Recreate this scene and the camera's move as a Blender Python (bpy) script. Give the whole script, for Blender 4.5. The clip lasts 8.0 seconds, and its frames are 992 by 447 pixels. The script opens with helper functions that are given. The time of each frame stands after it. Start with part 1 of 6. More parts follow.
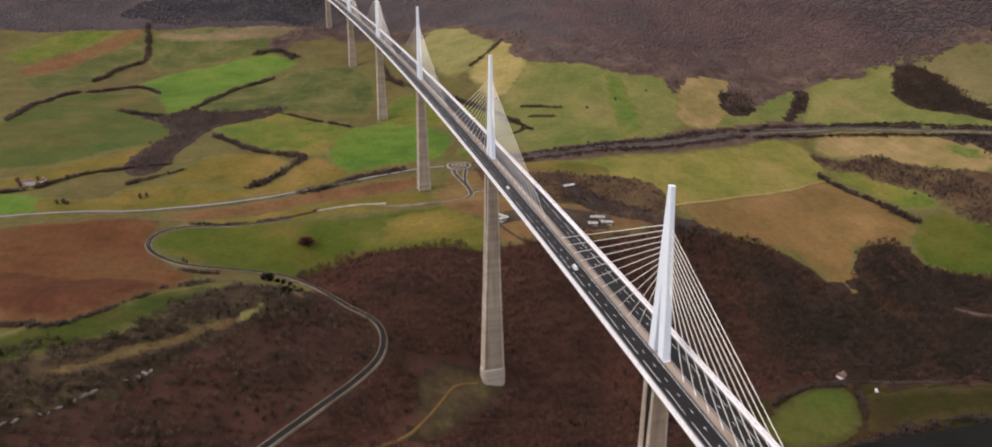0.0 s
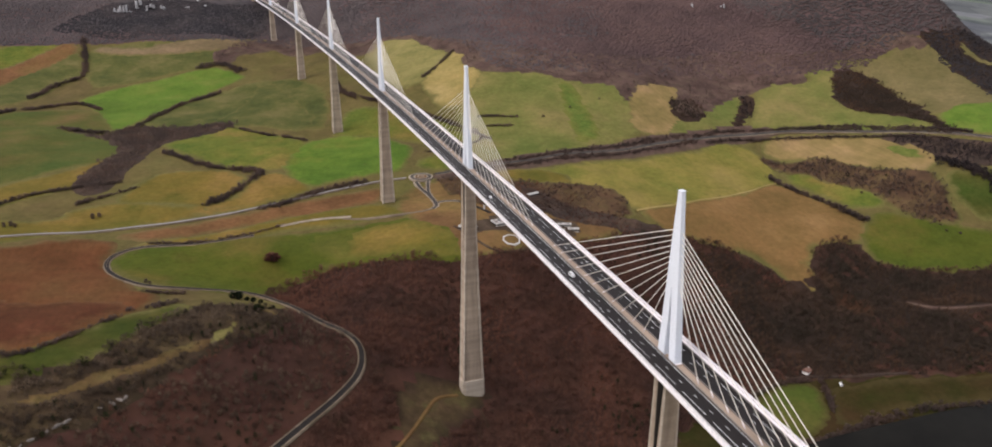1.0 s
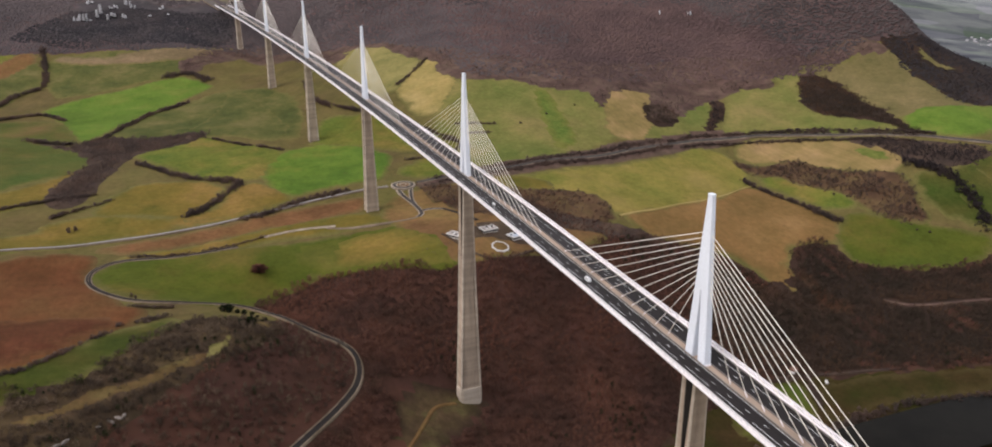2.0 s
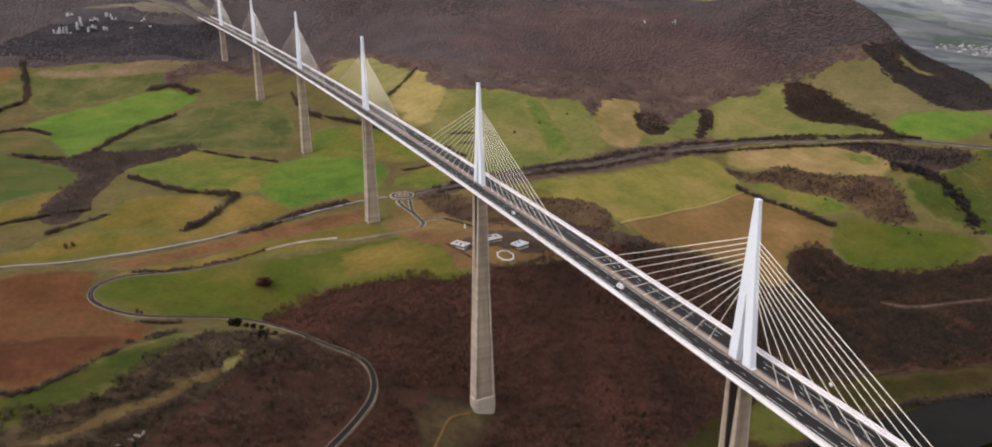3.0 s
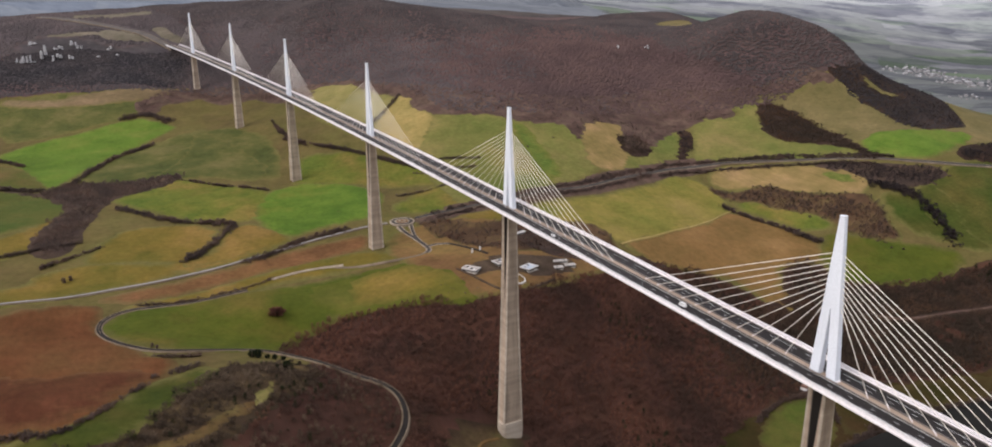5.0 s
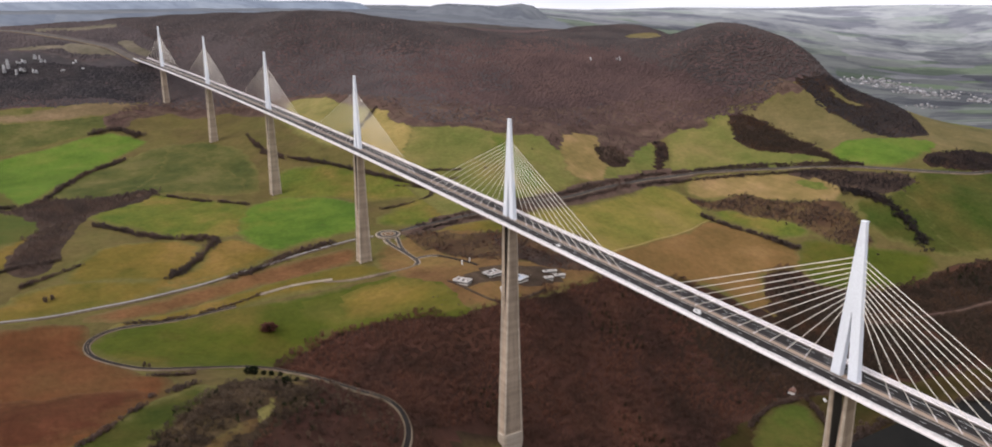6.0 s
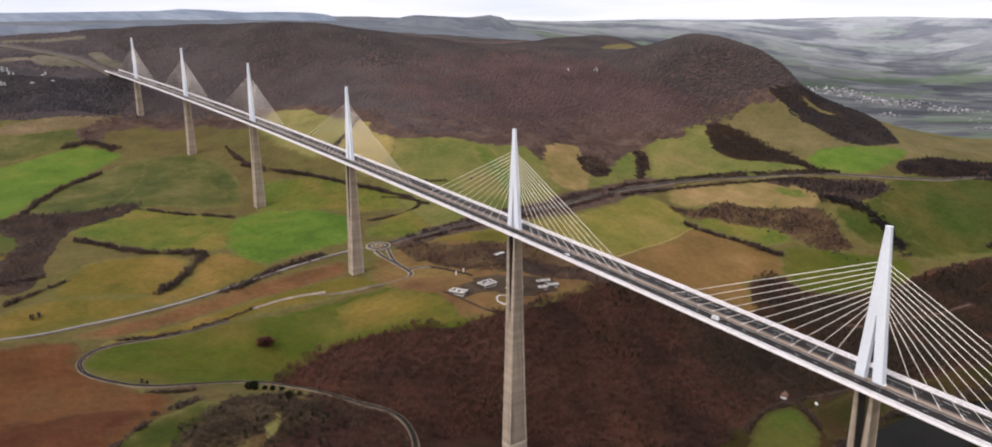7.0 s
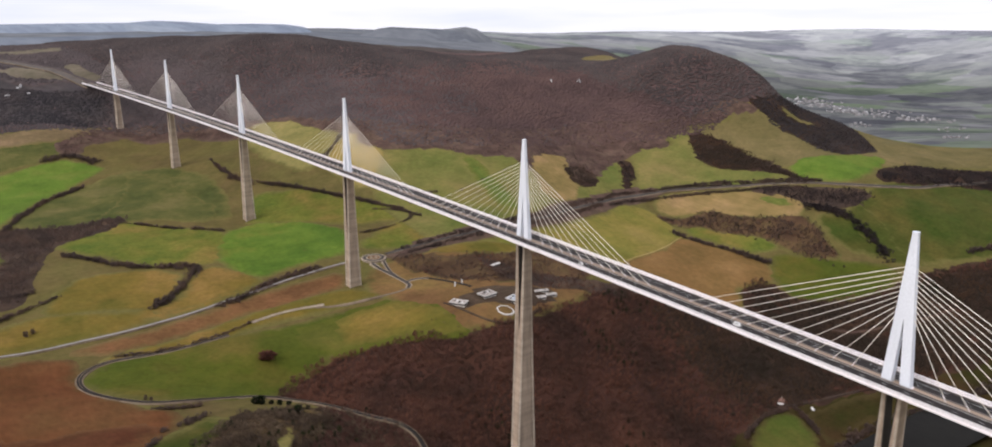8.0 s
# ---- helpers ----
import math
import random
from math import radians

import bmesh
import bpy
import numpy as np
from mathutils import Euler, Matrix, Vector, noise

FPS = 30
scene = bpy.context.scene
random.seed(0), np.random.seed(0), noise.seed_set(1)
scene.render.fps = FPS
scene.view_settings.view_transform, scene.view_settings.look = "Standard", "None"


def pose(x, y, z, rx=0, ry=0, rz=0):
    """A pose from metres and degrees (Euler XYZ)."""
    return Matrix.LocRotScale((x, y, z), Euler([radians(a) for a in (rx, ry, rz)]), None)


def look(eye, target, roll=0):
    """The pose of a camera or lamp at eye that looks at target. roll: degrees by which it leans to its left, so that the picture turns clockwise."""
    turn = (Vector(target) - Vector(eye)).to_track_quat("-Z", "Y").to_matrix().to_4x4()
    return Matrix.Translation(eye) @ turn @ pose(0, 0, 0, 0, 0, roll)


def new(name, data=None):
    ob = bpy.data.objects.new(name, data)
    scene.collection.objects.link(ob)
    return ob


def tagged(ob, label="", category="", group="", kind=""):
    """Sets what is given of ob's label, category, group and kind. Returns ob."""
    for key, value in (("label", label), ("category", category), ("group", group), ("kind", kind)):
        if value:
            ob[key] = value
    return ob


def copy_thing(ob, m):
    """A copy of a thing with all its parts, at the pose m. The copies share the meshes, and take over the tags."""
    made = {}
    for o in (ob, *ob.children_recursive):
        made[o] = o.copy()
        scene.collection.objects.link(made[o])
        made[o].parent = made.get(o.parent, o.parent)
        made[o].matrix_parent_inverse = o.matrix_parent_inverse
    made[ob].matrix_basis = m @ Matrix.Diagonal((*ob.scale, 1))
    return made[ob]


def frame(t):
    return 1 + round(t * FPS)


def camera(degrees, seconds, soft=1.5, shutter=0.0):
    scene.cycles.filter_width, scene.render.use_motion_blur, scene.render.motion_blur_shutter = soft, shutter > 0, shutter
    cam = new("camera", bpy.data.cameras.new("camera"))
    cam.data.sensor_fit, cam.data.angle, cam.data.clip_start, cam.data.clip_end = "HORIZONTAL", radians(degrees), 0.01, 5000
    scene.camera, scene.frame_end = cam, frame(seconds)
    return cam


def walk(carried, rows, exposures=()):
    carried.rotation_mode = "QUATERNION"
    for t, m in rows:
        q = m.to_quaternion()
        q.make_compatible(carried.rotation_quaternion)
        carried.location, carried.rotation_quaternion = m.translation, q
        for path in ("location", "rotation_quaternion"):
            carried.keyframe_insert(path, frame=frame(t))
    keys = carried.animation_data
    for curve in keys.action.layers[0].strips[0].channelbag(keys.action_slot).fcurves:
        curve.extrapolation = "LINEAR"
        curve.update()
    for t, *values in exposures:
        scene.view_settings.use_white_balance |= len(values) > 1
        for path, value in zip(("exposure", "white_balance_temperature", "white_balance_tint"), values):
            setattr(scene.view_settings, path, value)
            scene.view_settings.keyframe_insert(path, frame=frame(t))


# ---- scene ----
# seconds, place, yaw, pitch, roll
cam = camera(63.96, 8.0, soft=1.85)
PATH = [
    (0.0, -165.83, -322.24, 453.10, -14.22, -20.55, 0.26),
    (0.5, -182.63, -317.21, 453.04, -16.44, -20.21, 0.19),
    (1.0, -199.84, -311.81, 452.97, -18.95, -19.86, 0.31),
    (1.5, -217.00, -305.89, 452.92, -20.84, -19.53, 0.33),
    (1.7, -223.77, -303.38, 452.89, -21.38, -19.48, 0.27),
    (2.8, -261.15, -288.38, 452.73, -23.93, -18.83, 0.31),
    (3.0, -267.93, -285.58, 452.74, -24.22, -18.67, 0.37),
    (3.5, -284.87, -278.48, 452.83, -24.55, -18.26, 0.38),
    (4.0, -301.66, -271.47, 452.95, -25.26, -17.81, 0.42),
    (4.5, -318.35, -263.84, 453.10, -26.53, -17.37, 0.35),
    (4.7, -324.88, -260.75, 453.12, -27.18, -17.19, 0.41),
    (5.8, -359.75, -243.56, 453.02, -30.44, -16.24, 0.39),
    (6.0, -366.04, -240.22, 452.98, -31.03, -16.08, 0.41),
    (6.5, -381.52, -231.25, 452.85, -32.43, -15.68, 0.37),
    (7.0, -396.75, -222.07, 452.70, -33.63, -15.31, 0.35),
    (7.5, -411.83, -212.66, 452.53, -34.78, -14.90, 0.37),
    (8.0, -426.62, -203.26, 452.37, -35.85, -14.51, 0.31),
]
walk(cam, [(t, pose(x, y, z, 90 + pitch, roll, yaw)) for t, x, y, z, yaw, pitch, roll in PATH])

# ---- overcast winter daylight ----
world = bpy.data.worlds.new("overcast_sky")
scene.world = world
world.use_nodes = True
wn, wl = world.node_tree.nodes, world.node_tree.links
sky = wn.new("ShaderNodeTexSky")
sky.sky_type, sky.sun_disc = "NISHITA", False
sky.sun_elevation, sky.sun_rotation = radians(38), radians(270)
sky.air_density, sky.dust_density, sky.altitude = 1.0, 3.0, 700
coord, cloud, ramp, mixer = wn.new("ShaderNodeTexCoord"), wn.new("ShaderNodeTexNoise"), wn.new("ShaderNodeValToRGB"), wn.new("ShaderNodeMix")
squash = wn.new("ShaderNodeMapping")
squash.inputs["Scale"].default_value = (1, 1, 9)
cloud.inputs["Scale"].default_value, cloud.inputs["Detail"].default_value = 2.2, 6
ramp.color_ramp.elements[0].position, ramp.color_ramp.elements[0].color = 0.36, (7.8, 8.1, 9.4, 1)
ramp.color_ramp.elements[1].position, ramp.color_ramp.elements[1].color = 0.62, (10.4, 10.1, 10.6, 1)
mixer.data_type = "RGBA"
mixer.inputs["Factor"].default_value = 0.88
wl.new(coord.outputs["Generated"], squash.inputs["Vector"])
wl.new(squash.outputs["Vector"], cloud.inputs["Vector"])
wl.new(cloud.outputs["Fac"], ramp.inputs["Fac"])
wl.new(sky.outputs["Color"], mixer.inputs["A"])
wl.new(ramp.outputs["Color"], mixer.inputs["B"])
wl.new(mixer.outputs["Result"], wn["Background"].inputs["Color"])
wn["Background"].inputs["Strength"].default_value = 0.12
sun = new("sun", bpy.data.lights.new("sun", "SUN"))
sun.data.energy, sun.data.angle, sun.data.color = 2.35, radians(40), (1.0, 0.91, 0.88)
sun.matrix_world = look((0, 0, 0), (0.95, 0.02, -0.8))

# ---- materials ----
def material(name, rough=0.8, metal=0.0):
    m = bpy.data.materials.new(name)
    m.use_nodes = True
    b = m.node_tree.nodes["Principled BSDF"]
    b.inputs["Roughness"].default_value, b.inputs["Metallic"].default_value = rough, metal
    b.inputs["Specular IOR Level"].default_value = 0.25
    return m, m.node_tree.nodes, m.node_tree.links, b


def noise_node(n, l, scale, detail=5.0, rough=0.6, stretch=None, turn=0.0):
    """World-size noise, in cycles a metre."""
    geo, tex = n.new("ShaderNodeNewGeometry"), n.new("ShaderNodeTexNoise")
    tex.inputs["Scale"].default_value, tex.inputs["Detail"].default_value, tex.inputs["Roughness"].default_value = scale, detail, rough
    if stretch:
        mp = n.new("ShaderNodeMapping")
        mp.inputs["Scale"].default_value, mp.inputs["Rotation"].default_value = stretch, (0, 0, radians(turn))
        l.new(geo.outputs["Position"], mp.inputs["Vector"])
        l.new(mp.outputs["Vector"], tex.inputs["Vector"])
    else:
        l.new(geo.outputs["Position"], tex.inputs["Vector"])
    return tex.outputs["Fac"]


def ramp_node(n, l, fac, stops):
    r = n.new("ShaderNodeValToRGB")
    e = r.color_ramp.elements
    while len(e) < len(stops):
        e.new(0.5)
    for i, (p, c) in enumerate(stops):
        e[i].position, e[i].color = p, (*c, 1)
    l.new(fac, r.inputs["Fac"])
    return r.outputs["Color"]


def mix_node(n, l, fac, a, b, how="MIX"):
    m = n.new("ShaderNodeMix")
    m.data_type, m.blend_type = "RGBA", how
    for slot, v in (("Factor", fac), ("A", a), ("B", b)):
        if isinstance(v, (int, float)):
            m.inputs[slot].default_value = v
        elif isinstance(v, tuple):
            m.inputs[slot].default_value = (*v, 1)
        else:
            l.new(v, m.inputs[slot])
    return m.outputs["Result"]


def bump_node(n, l, b, fac, strength, distance):
    k = n.new("ShaderNodeBump")
    k.inputs["Strength"].default_value, k.inputs["Distance"].default_value = strength, distance
    l.new(fac, k.inputs["Height"])
    l.new(k.outputs["Normal"], b.inputs["Normal"])


MARGIN = (0.112, 0.100, 0.032)


def soil(name, low, mid, high, big=0.012, fine=0.25, stretch=None, turn=0.0, rough=0.95, relief=0.5, rim=MARGIN):
    """Land cover in three tones: broad patches, drill lines or tufts, fine grain. Towards the edge of its sheet it wears raggedly into the growth beside it."""
    m, n, l, b = material(name, rough)
    b.inputs["Specular IOR Level"].default_value = 0.05
    broad = noise_node(n, l, big, 6, 0.62)
    blotch = noise_node(n, l, big * 3.1, 5, 0.65)
    grain = noise_node(n, l, fine, 6, 0.7, stretch, turn)
    base = ramp_node(n, l, broad, [(0.34, low), (0.5, mid), (0.66, high)])
    patchy = ramp_node(n, l, blotch, [(0.3, (0.80, 0.84, 0.80)), (0.5, (1.0, 1.0, 1.0)), (0.7, (1.2, 1.14, 1.2))])
    shade = ramp_node(n, l, grain, [(0.25, (0.76, 0.76, 0.76)), (0.5, (0.98, 0.98, 0.98)), (0.78, (1.2, 1.2, 1.2))])
    if rim:
        at, spread, ragged, edge = n.new("ShaderNodeAttribute"), n.new("ShaderNodeMath"), n.new("ShaderNodeMath"), n.new("ShaderNodeMapRange")
        at.attribute_name = "inward"
        spread.operation, ragged.operation = "MULTIPLY_ADD", "MULTIPLY"
        l.new(noise_node(n, l, 0.045, 6, 0.72), spread.inputs[0])
        spread.inputs[1].default_value, spread.inputs[2].default_value = 2.6, -0.3
        l.new(at.outputs["Fac"], ragged.inputs[0])
        l.new(spread.outputs["Value"], ragged.inputs[1])
        edge.interpolation_type = "SMOOTHSTEP"
        edge.inputs["From Min"].default_value, edge.inputs["From Max"].default_value = 0.05, 0.7
        l.new(ragged.outputs["Value"], edge.inputs["Value"])
        base = mix_node(n, l, edge.outputs["Result"], rim, base)
    tone = mix_node(n, l, 1.0, mix_node(n, l, 1.0, base, patchy, "MULTIPLY"), shade, "MULTIPLY")
    l.new(tone, b.inputs["Base Color"])
    bump_node(n, l, b, grain, relief, 1.0)
    return m


def paint(name, colour, rough=0.5, metal=0.0, dirt=0.25, size=0.15, streak=None, bands=0.0):
    """A painted or bare surface with faint streaks and dirt."""
    m, n, l, b = material(name, rough, metal)
    a = noise_node(n, l, size, 6, 0.65, streak)
    g = noise_node(n, l, size * 9, 3, 0.6)
    dark = tuple(c * (1 - dirt) for c in colour)
    c1 = ramp_node(n, l, a, [(0.3, dark), (0.6, colour)])
    c2 = ramp_node(n, l, g, [(0.3, (0.9, 0.9, 0.9)), (0.7, (1.05, 1.05, 1.05))])
    tone = mix_node(n, l, 1.0, c1, c2, "MULTIPLY")
    if bands:
        # castings poured one upon another differ a little
        pour = noise_node(n, l, 0.22, 2, 0.5, (0.03, 0.03, 1))
        tone = mix_node(n, l, 1.0, tone, ramp_node(n, l, pour, [(0.36, (1 - bands,) * 3), (0.64, (1 + 0.5 * bands,) * 3)]), "MULTIPLY")
    l.new(tone, b.inputs["Base Color"])
    bump_node(n, l, b, g, 0.08, 0.05)
    return m


WHITE_STEEL = paint("white_steel", (0.70, 0.73, 0.78), 0.4, dirt=0.08, size=0.12, streak=(1, 1, 0.15))
DECK_STEEL = paint("deck_steel", (0.880, 0.825, 0.820), 0.45, dirt=0.12, size=0.2)
CABLE = paint("cable_sheath", (0.960, 0.890, 0.780), 0.45, dirt=0.1, size=0.5)
CONCRETE_PALE = paint("pale_concrete", (0.450, 0.380, 0.305), 0.85, dirt=0.22, size=0.10, streak=(1, 1, 0.12), bands=0.16)
CONCRETE = paint("pier_concrete", (0.400, 0.312, 0.235), 0.85, dirt=0.42, size=0.10, streak=(1, 1, 0.12), bands=0.16)
# near-black concrete that stands for the shade inside the pier gap
GAP_SHADE = paint("gap_shade_concrete", (0.060, 0.050, 0.042), 0.9, dirt=0.4, size=0.10, streak=(1, 1, 0.1))
ASPHALT = paint("motorway_asphalt", (0.0185, 0.0145, 0.0135), 0.85, dirt=0.35, size=0.06, streak=(1.000, 0.100, 1.000))
ASPHALT.node_tree.nodes["Principled BSDF"].inputs["Specular IOR Level"].default_value = 0.1
ASPHALT.node_tree.nodes["Principled BSDF"].inputs["Roughness"].default_value = 0.55
MEDIAN = paint("median_strip", (0.36, 0.275, 0.21), 0.9, dirt=0.3, size=0.2, streak=(1, 0.15, 1))
LINE = paint("road_paint", (0.75, 0.75, 0.75), 0.7, dirt=0.2, size=0.5)
GALVANISED = paint("galvanised_rail", (0.260, 0.235, 0.215), 0.45, 0.6, dirt=0.2, size=0.5)
SCREEN = paint("wind_screen", (0.89, 0.85, 0.86), 0.3, dirt=0.12, size=0.3)

GROUND = soil("rough_grass", (0.097, 0.072, 0.029), (0.107, 0.086, 0.030), (0.113, 0.099, 0.031), 0.009, 0.12, rim=None)
BRIGHT = soil("bright_winter_crop", (0.072, 0.113, 0.018), (0.087, 0.140, 0.020), (0.114, 0.140, 0.026), 0.010, 0.2, relief=0.2)
DEEP = soil("deep_green_grass", (0.062, 0.111, 0.016), (0.089, 0.140, 0.020), (0.153, 0.145, 0.029), 0.009, 0.16)
GREEN = soil("green_pasture", (0.070, 0.099, 0.017), (0.108, 0.116, 0.021), (0.165, 0.123, 0.032), 0.010, 0.16)
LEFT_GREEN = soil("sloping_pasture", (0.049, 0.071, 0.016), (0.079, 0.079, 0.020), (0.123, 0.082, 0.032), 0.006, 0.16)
MEADOW = soil("dark_meadow", (0.038, 0.056, 0.010), (0.053, 0.060, 0.013), (0.078, 0.067, 0.017), 0.010, 0.16)
DIM_MEADOW = soil("shaded_meadow", (0.030, 0.045, 0.009), (0.044, 0.053, 0.010), (0.064, 0.056, 0.014), 0.010, 0.16)
CRESCENT = soil("crescent_meadow", (0.052, 0.068, 0.010), (0.067, 0.077, 0.011), (0.096, 0.080, 0.017), 0.009, 0.16, rim=(0.096, 0.086, 0.026))
MID_MEADOW = soil("yellowing_meadow", (0.074, 0.080, 0.014), (0.086, 0.086, 0.017), (0.112, 0.092, 0.021), 0.009, 0.16, rim=(0.069, 0.077, 0.012))
BANK = soil("river_meadow", (0.025, 0.025, 0.006), (0.034, 0.025, 0.008), (0.041, 0.025, 0.010), 0.012, 0.16, rim=(0.050, 0.038, 0.014))
RIVER_GREEN = soil("damp_green_meadow", (0.047, 0.064, 0.012), (0.060, 0.077, 0.014), (0.079, 0.076, 0.018), 0.012, 0.16, rim=(0.060, 0.048, 0.016))
YELLOW_GREEN = soil("yellowish_green_pasture", (0.150, 0.136, 0.044), (0.190, 0.166, 0.058), (0.220, 0.182, 0.072), 0.009, 0.14)
OLIVE_GREEN = soil("olive_green_pasture", (0.096, 0.112, 0.027), (0.138, 0.130, 0.038), (0.180, 0.144, 0.052), 0.007, 0.14)
OLIVE = soil("olive_winter_grass", (0.094, 0.084, 0.016), (0.142, 0.101, 0.022), (0.187, 0.118, 0.035), 0.008, 0.14)
OLIVE_EDGE = soil("olive_meadow_grass", (0.096, 0.090, 0.016), (0.146, 0.109, 0.023), (0.194, 0.127, 0.037), 0.008, 0.14, rim=(0.090, 0.087, 0.018))
FRESH_OLIVE = soil("fresh_olive_pasture", (0.122, 0.124, 0.025), (0.172, 0.145, 0.034), (0.218, 0.165, 0.050), 0.008, 0.14)
DULL = soil("dull_grass", (0.114, 0.084, 0.045), (0.151, 0.108, 0.057), (0.182, 0.132, 0.072), 0.009, 0.12)
DULL_GREEN = soil("dull_green_grass", (0.052, 0.062, 0.018), (0.086, 0.086, 0.026), (0.128, 0.109, 0.041), 0.011, 0.12)
TAN = soil("tan_stubble", (0.159, 0.120, 0.043), (0.215, 0.151, 0.060), (0.262, 0.172, 0.082), 0.011, 0.18, (1, 0.08, 1), 60, relief=0.2)
STRAW = soil("straw_pasture", (0.123, 0.081, 0.028), (0.162, 0.095, 0.034), (0.196, 0.119, 0.046), 0.006, 0.12)
HAY = soil("hay_coloured_slope", (0.094, 0.082, 0.032), (0.122, 0.100, 0.040), (0.150, 0.118, 0.051), 0.008, 0.14)
DEEP_STRIP = soil("lush_grass_strip", (0.069, 0.105, 0.019), (0.087, 0.120, 0.023), (0.112, 0.124, 0.027), 0.02, 0.16, rim=(0.126, 0.122, 0.029))
STUBBLE_GREEN = soil("greening_stubble", (0.080, 0.105, 0.022), (0.100, 0.115, 0.026), (0.130, 0.118, 0.036), 0.02, 0.16, rim=(0.185, 0.122, 0.053))
ROUGH = soil("rough_brown_grass", (0.116, 0.064, 0.029), (0.151, 0.088, 0.036), (0.168, 0.110, 0.039), 0.014, 0.14)
GREY_GRASS = soil("greyish_plateau_grass", (0.100, 0.086, 0.060), (0.128, 0.110, 0.078), (0.150, 0.128, 0.092), 0.010, 0.12, rim=None)
PALE = soil("pale_pasture", (0.200, 0.154, 0.051), (0.257, 0.196, 0.068), (0.289, 0.219, 0.085), 0.008, 0.14)
PLOUGH = soil("ploughed_red_soil", (0.091, 0.035, 0.014), (0.108, 0.046, 0.018), (0.114, 0.056, 0.022), 0.009, 0.2, (1, 0.4, 1), 100, relief=0.2, rim=(0.106, 0.070, 0.028))
DARK_PLOUGH = soil("dark_ploughed_soil", (0.055, 0.020, 0.010), (0.074, 0.027, 0.013), (0.095, 0.039, 0.018), 0.012, 0.2, (1, 0.4, 1), 100, relief=0.2, rim=(0.112, 0.054, 0.023))
RED_EARTH = soil("reddish_earth", (0.112, 0.056, 0.025), (0.145, 0.073, 0.031), (0.147, 0.087, 0.031), 0.010, 0.16, rim=(0.125, 0.090, 0.036))
BELT_FLOOR = soil("scrub_floor", (0.038, 0.027, 0.022), (0.054, 0.037, 0.029), (0.078, 0.051, 0.034), 0.03, 0.15, rim=(0.052, 0.036, 0.026))
LITTER = soil("leaf_litter", (0.038, 0.021, 0.015), (0.053, 0.026, 0.019), (0.076, 0.035, 0.023), 0.010, 0.10, rim=(0.050, 0.034, 0.020))
RED_LITTER = soil("red_brown_litter", (0.040, 0.019, 0.011), (0.054, 0.026, 0.015), (0.063, 0.035, 0.019), 0.03, 0.2, rim=(0.036, 0.022, 0.015))
DUSK_LITTER = soil("dark_valley_litter", (0.020, 0.015, 0.011), (0.030, 0.020, 0.015), (0.046, 0.027, 0.018), 0.012, 0.10, rim=(0.036, 0.021, 0.015))
HEATH = soil("brown_heath", (0.058, 0.036, 0.029), (0.084, 0.053, 0.042), (0.116, 0.078, 0.057), 0.024, 0.09, rim=(0.092, 0.064, 0.044))
DRY = soil("dry_ridge_grass", (0.072, 0.043, 0.018), (0.099, 0.064, 0.026), (0.120, 0.090, 0.034), 0.03, 0.2, rim=(0.070, 0.046, 0.026))
TRODDEN = soil("trodden_grass", (0.050, 0.033, 0.019), (0.074, 0.050, 0.025), (0.090, 0.076, 0.030), 0.03, 0.2, rim=(0.030, 0.019, 0.013))
RIDGE_FLOOR = soil("tawny_scrub_floor", (0.034, 0.023, 0.015), (0.054, 0.036, 0.021), (0.084, 0.058, 0.029), 0.03, 0.2, rim=(0.040, 0.028, 0.017))
BRIGHT_DRY = soil("pale_glade_grass", (0.111, 0.091, 0.030), (0.153, 0.132, 0.043), (0.185, 0.164, 0.056), 0.04, 0.2, rim=(0.090, 0.070, 0.032))
HILL_FLOOR = soil("hill_wood_floor", (0.069, 0.046, 0.043), (0.084, 0.055, 0.051), (0.101, 0.065, 0.058), 0.006, 0.06, rim=None)
# grey of the western litter is partly haze put into the colour
GREY_FLOOR = soil("grey_wood_floor", (0.066, 0.055, 0.055), (0.078, 0.064, 0.063), (0.092, 0.073, 0.071), 0.006, 0.06, rim=(0.090, 0.060, 0.055))
DARK_FLOOR = soil("dark_wood_floor", (0.046, 0.041, 0.042), (0.056, 0.049, 0.049), (0.072, 0.060, 0.058), 0.01, 0.06, rim=(0.086, 0.060, 0.055))
THICKET = soil("thicket_floor", (0.051, 0.030, 0.019), (0.079, 0.047, 0.026), (0.110, 0.074, 0.033), 0.02, 0.12)
TRACK = soil("pale_gravel", (0.22, 0.175, 0.13), (0.28, 0.23, 0.175), (0.34, 0.29, 0.225), 0.05, 0.4, rim=None)
LANE = paint("country_road_asphalt", (0.026, 0.022, 0.020), 0.95, dirt=0.3, size=0.05)
LANE.node_tree.nodes["Principled BSDF"].inputs["Specular IOR Level"].default_value = 0.1
MOTORWAY_FAR = paint("pale_motorway_surface", (0.110, 0.095, 0.082), 0.95, dirt=0.3, size=0.05)
JUNCTION_LANE = paint("worn_asphalt", (0.055, 0.047, 0.042), 0.95, dirt=0.3, size=0.05)
MAIN_LANE = paint("main_road_asphalt", (0.260, 0.240, 0.230), 0.9, dirt=0.3, size=0.05)
VERGE = soil("road_verge", (0.120, 0.090, 0.060), (0.165, 0.128, 0.090), (0.215, 0.172, 0.124), 0.03, 0.3, rim=None)
YARD = soil("dark_yard", (0.045, 0.031, 0.022), (0.062, 0.043, 0.030), (0.088, 0.063, 0.041), 0.03, 0.3, rim=(0.060, 0.045, 0.028))
LIMESTONE = paint("limestone", (0.460, 0.450, 0.450), 0.9, dirt=0.65, size=0.25, streak=(1, 1, 0.35))
GREY_STONE = paint("weathered_stone", (0.220, 0.190, 0.165), 0.9, dirt=0.4, size=0.4)
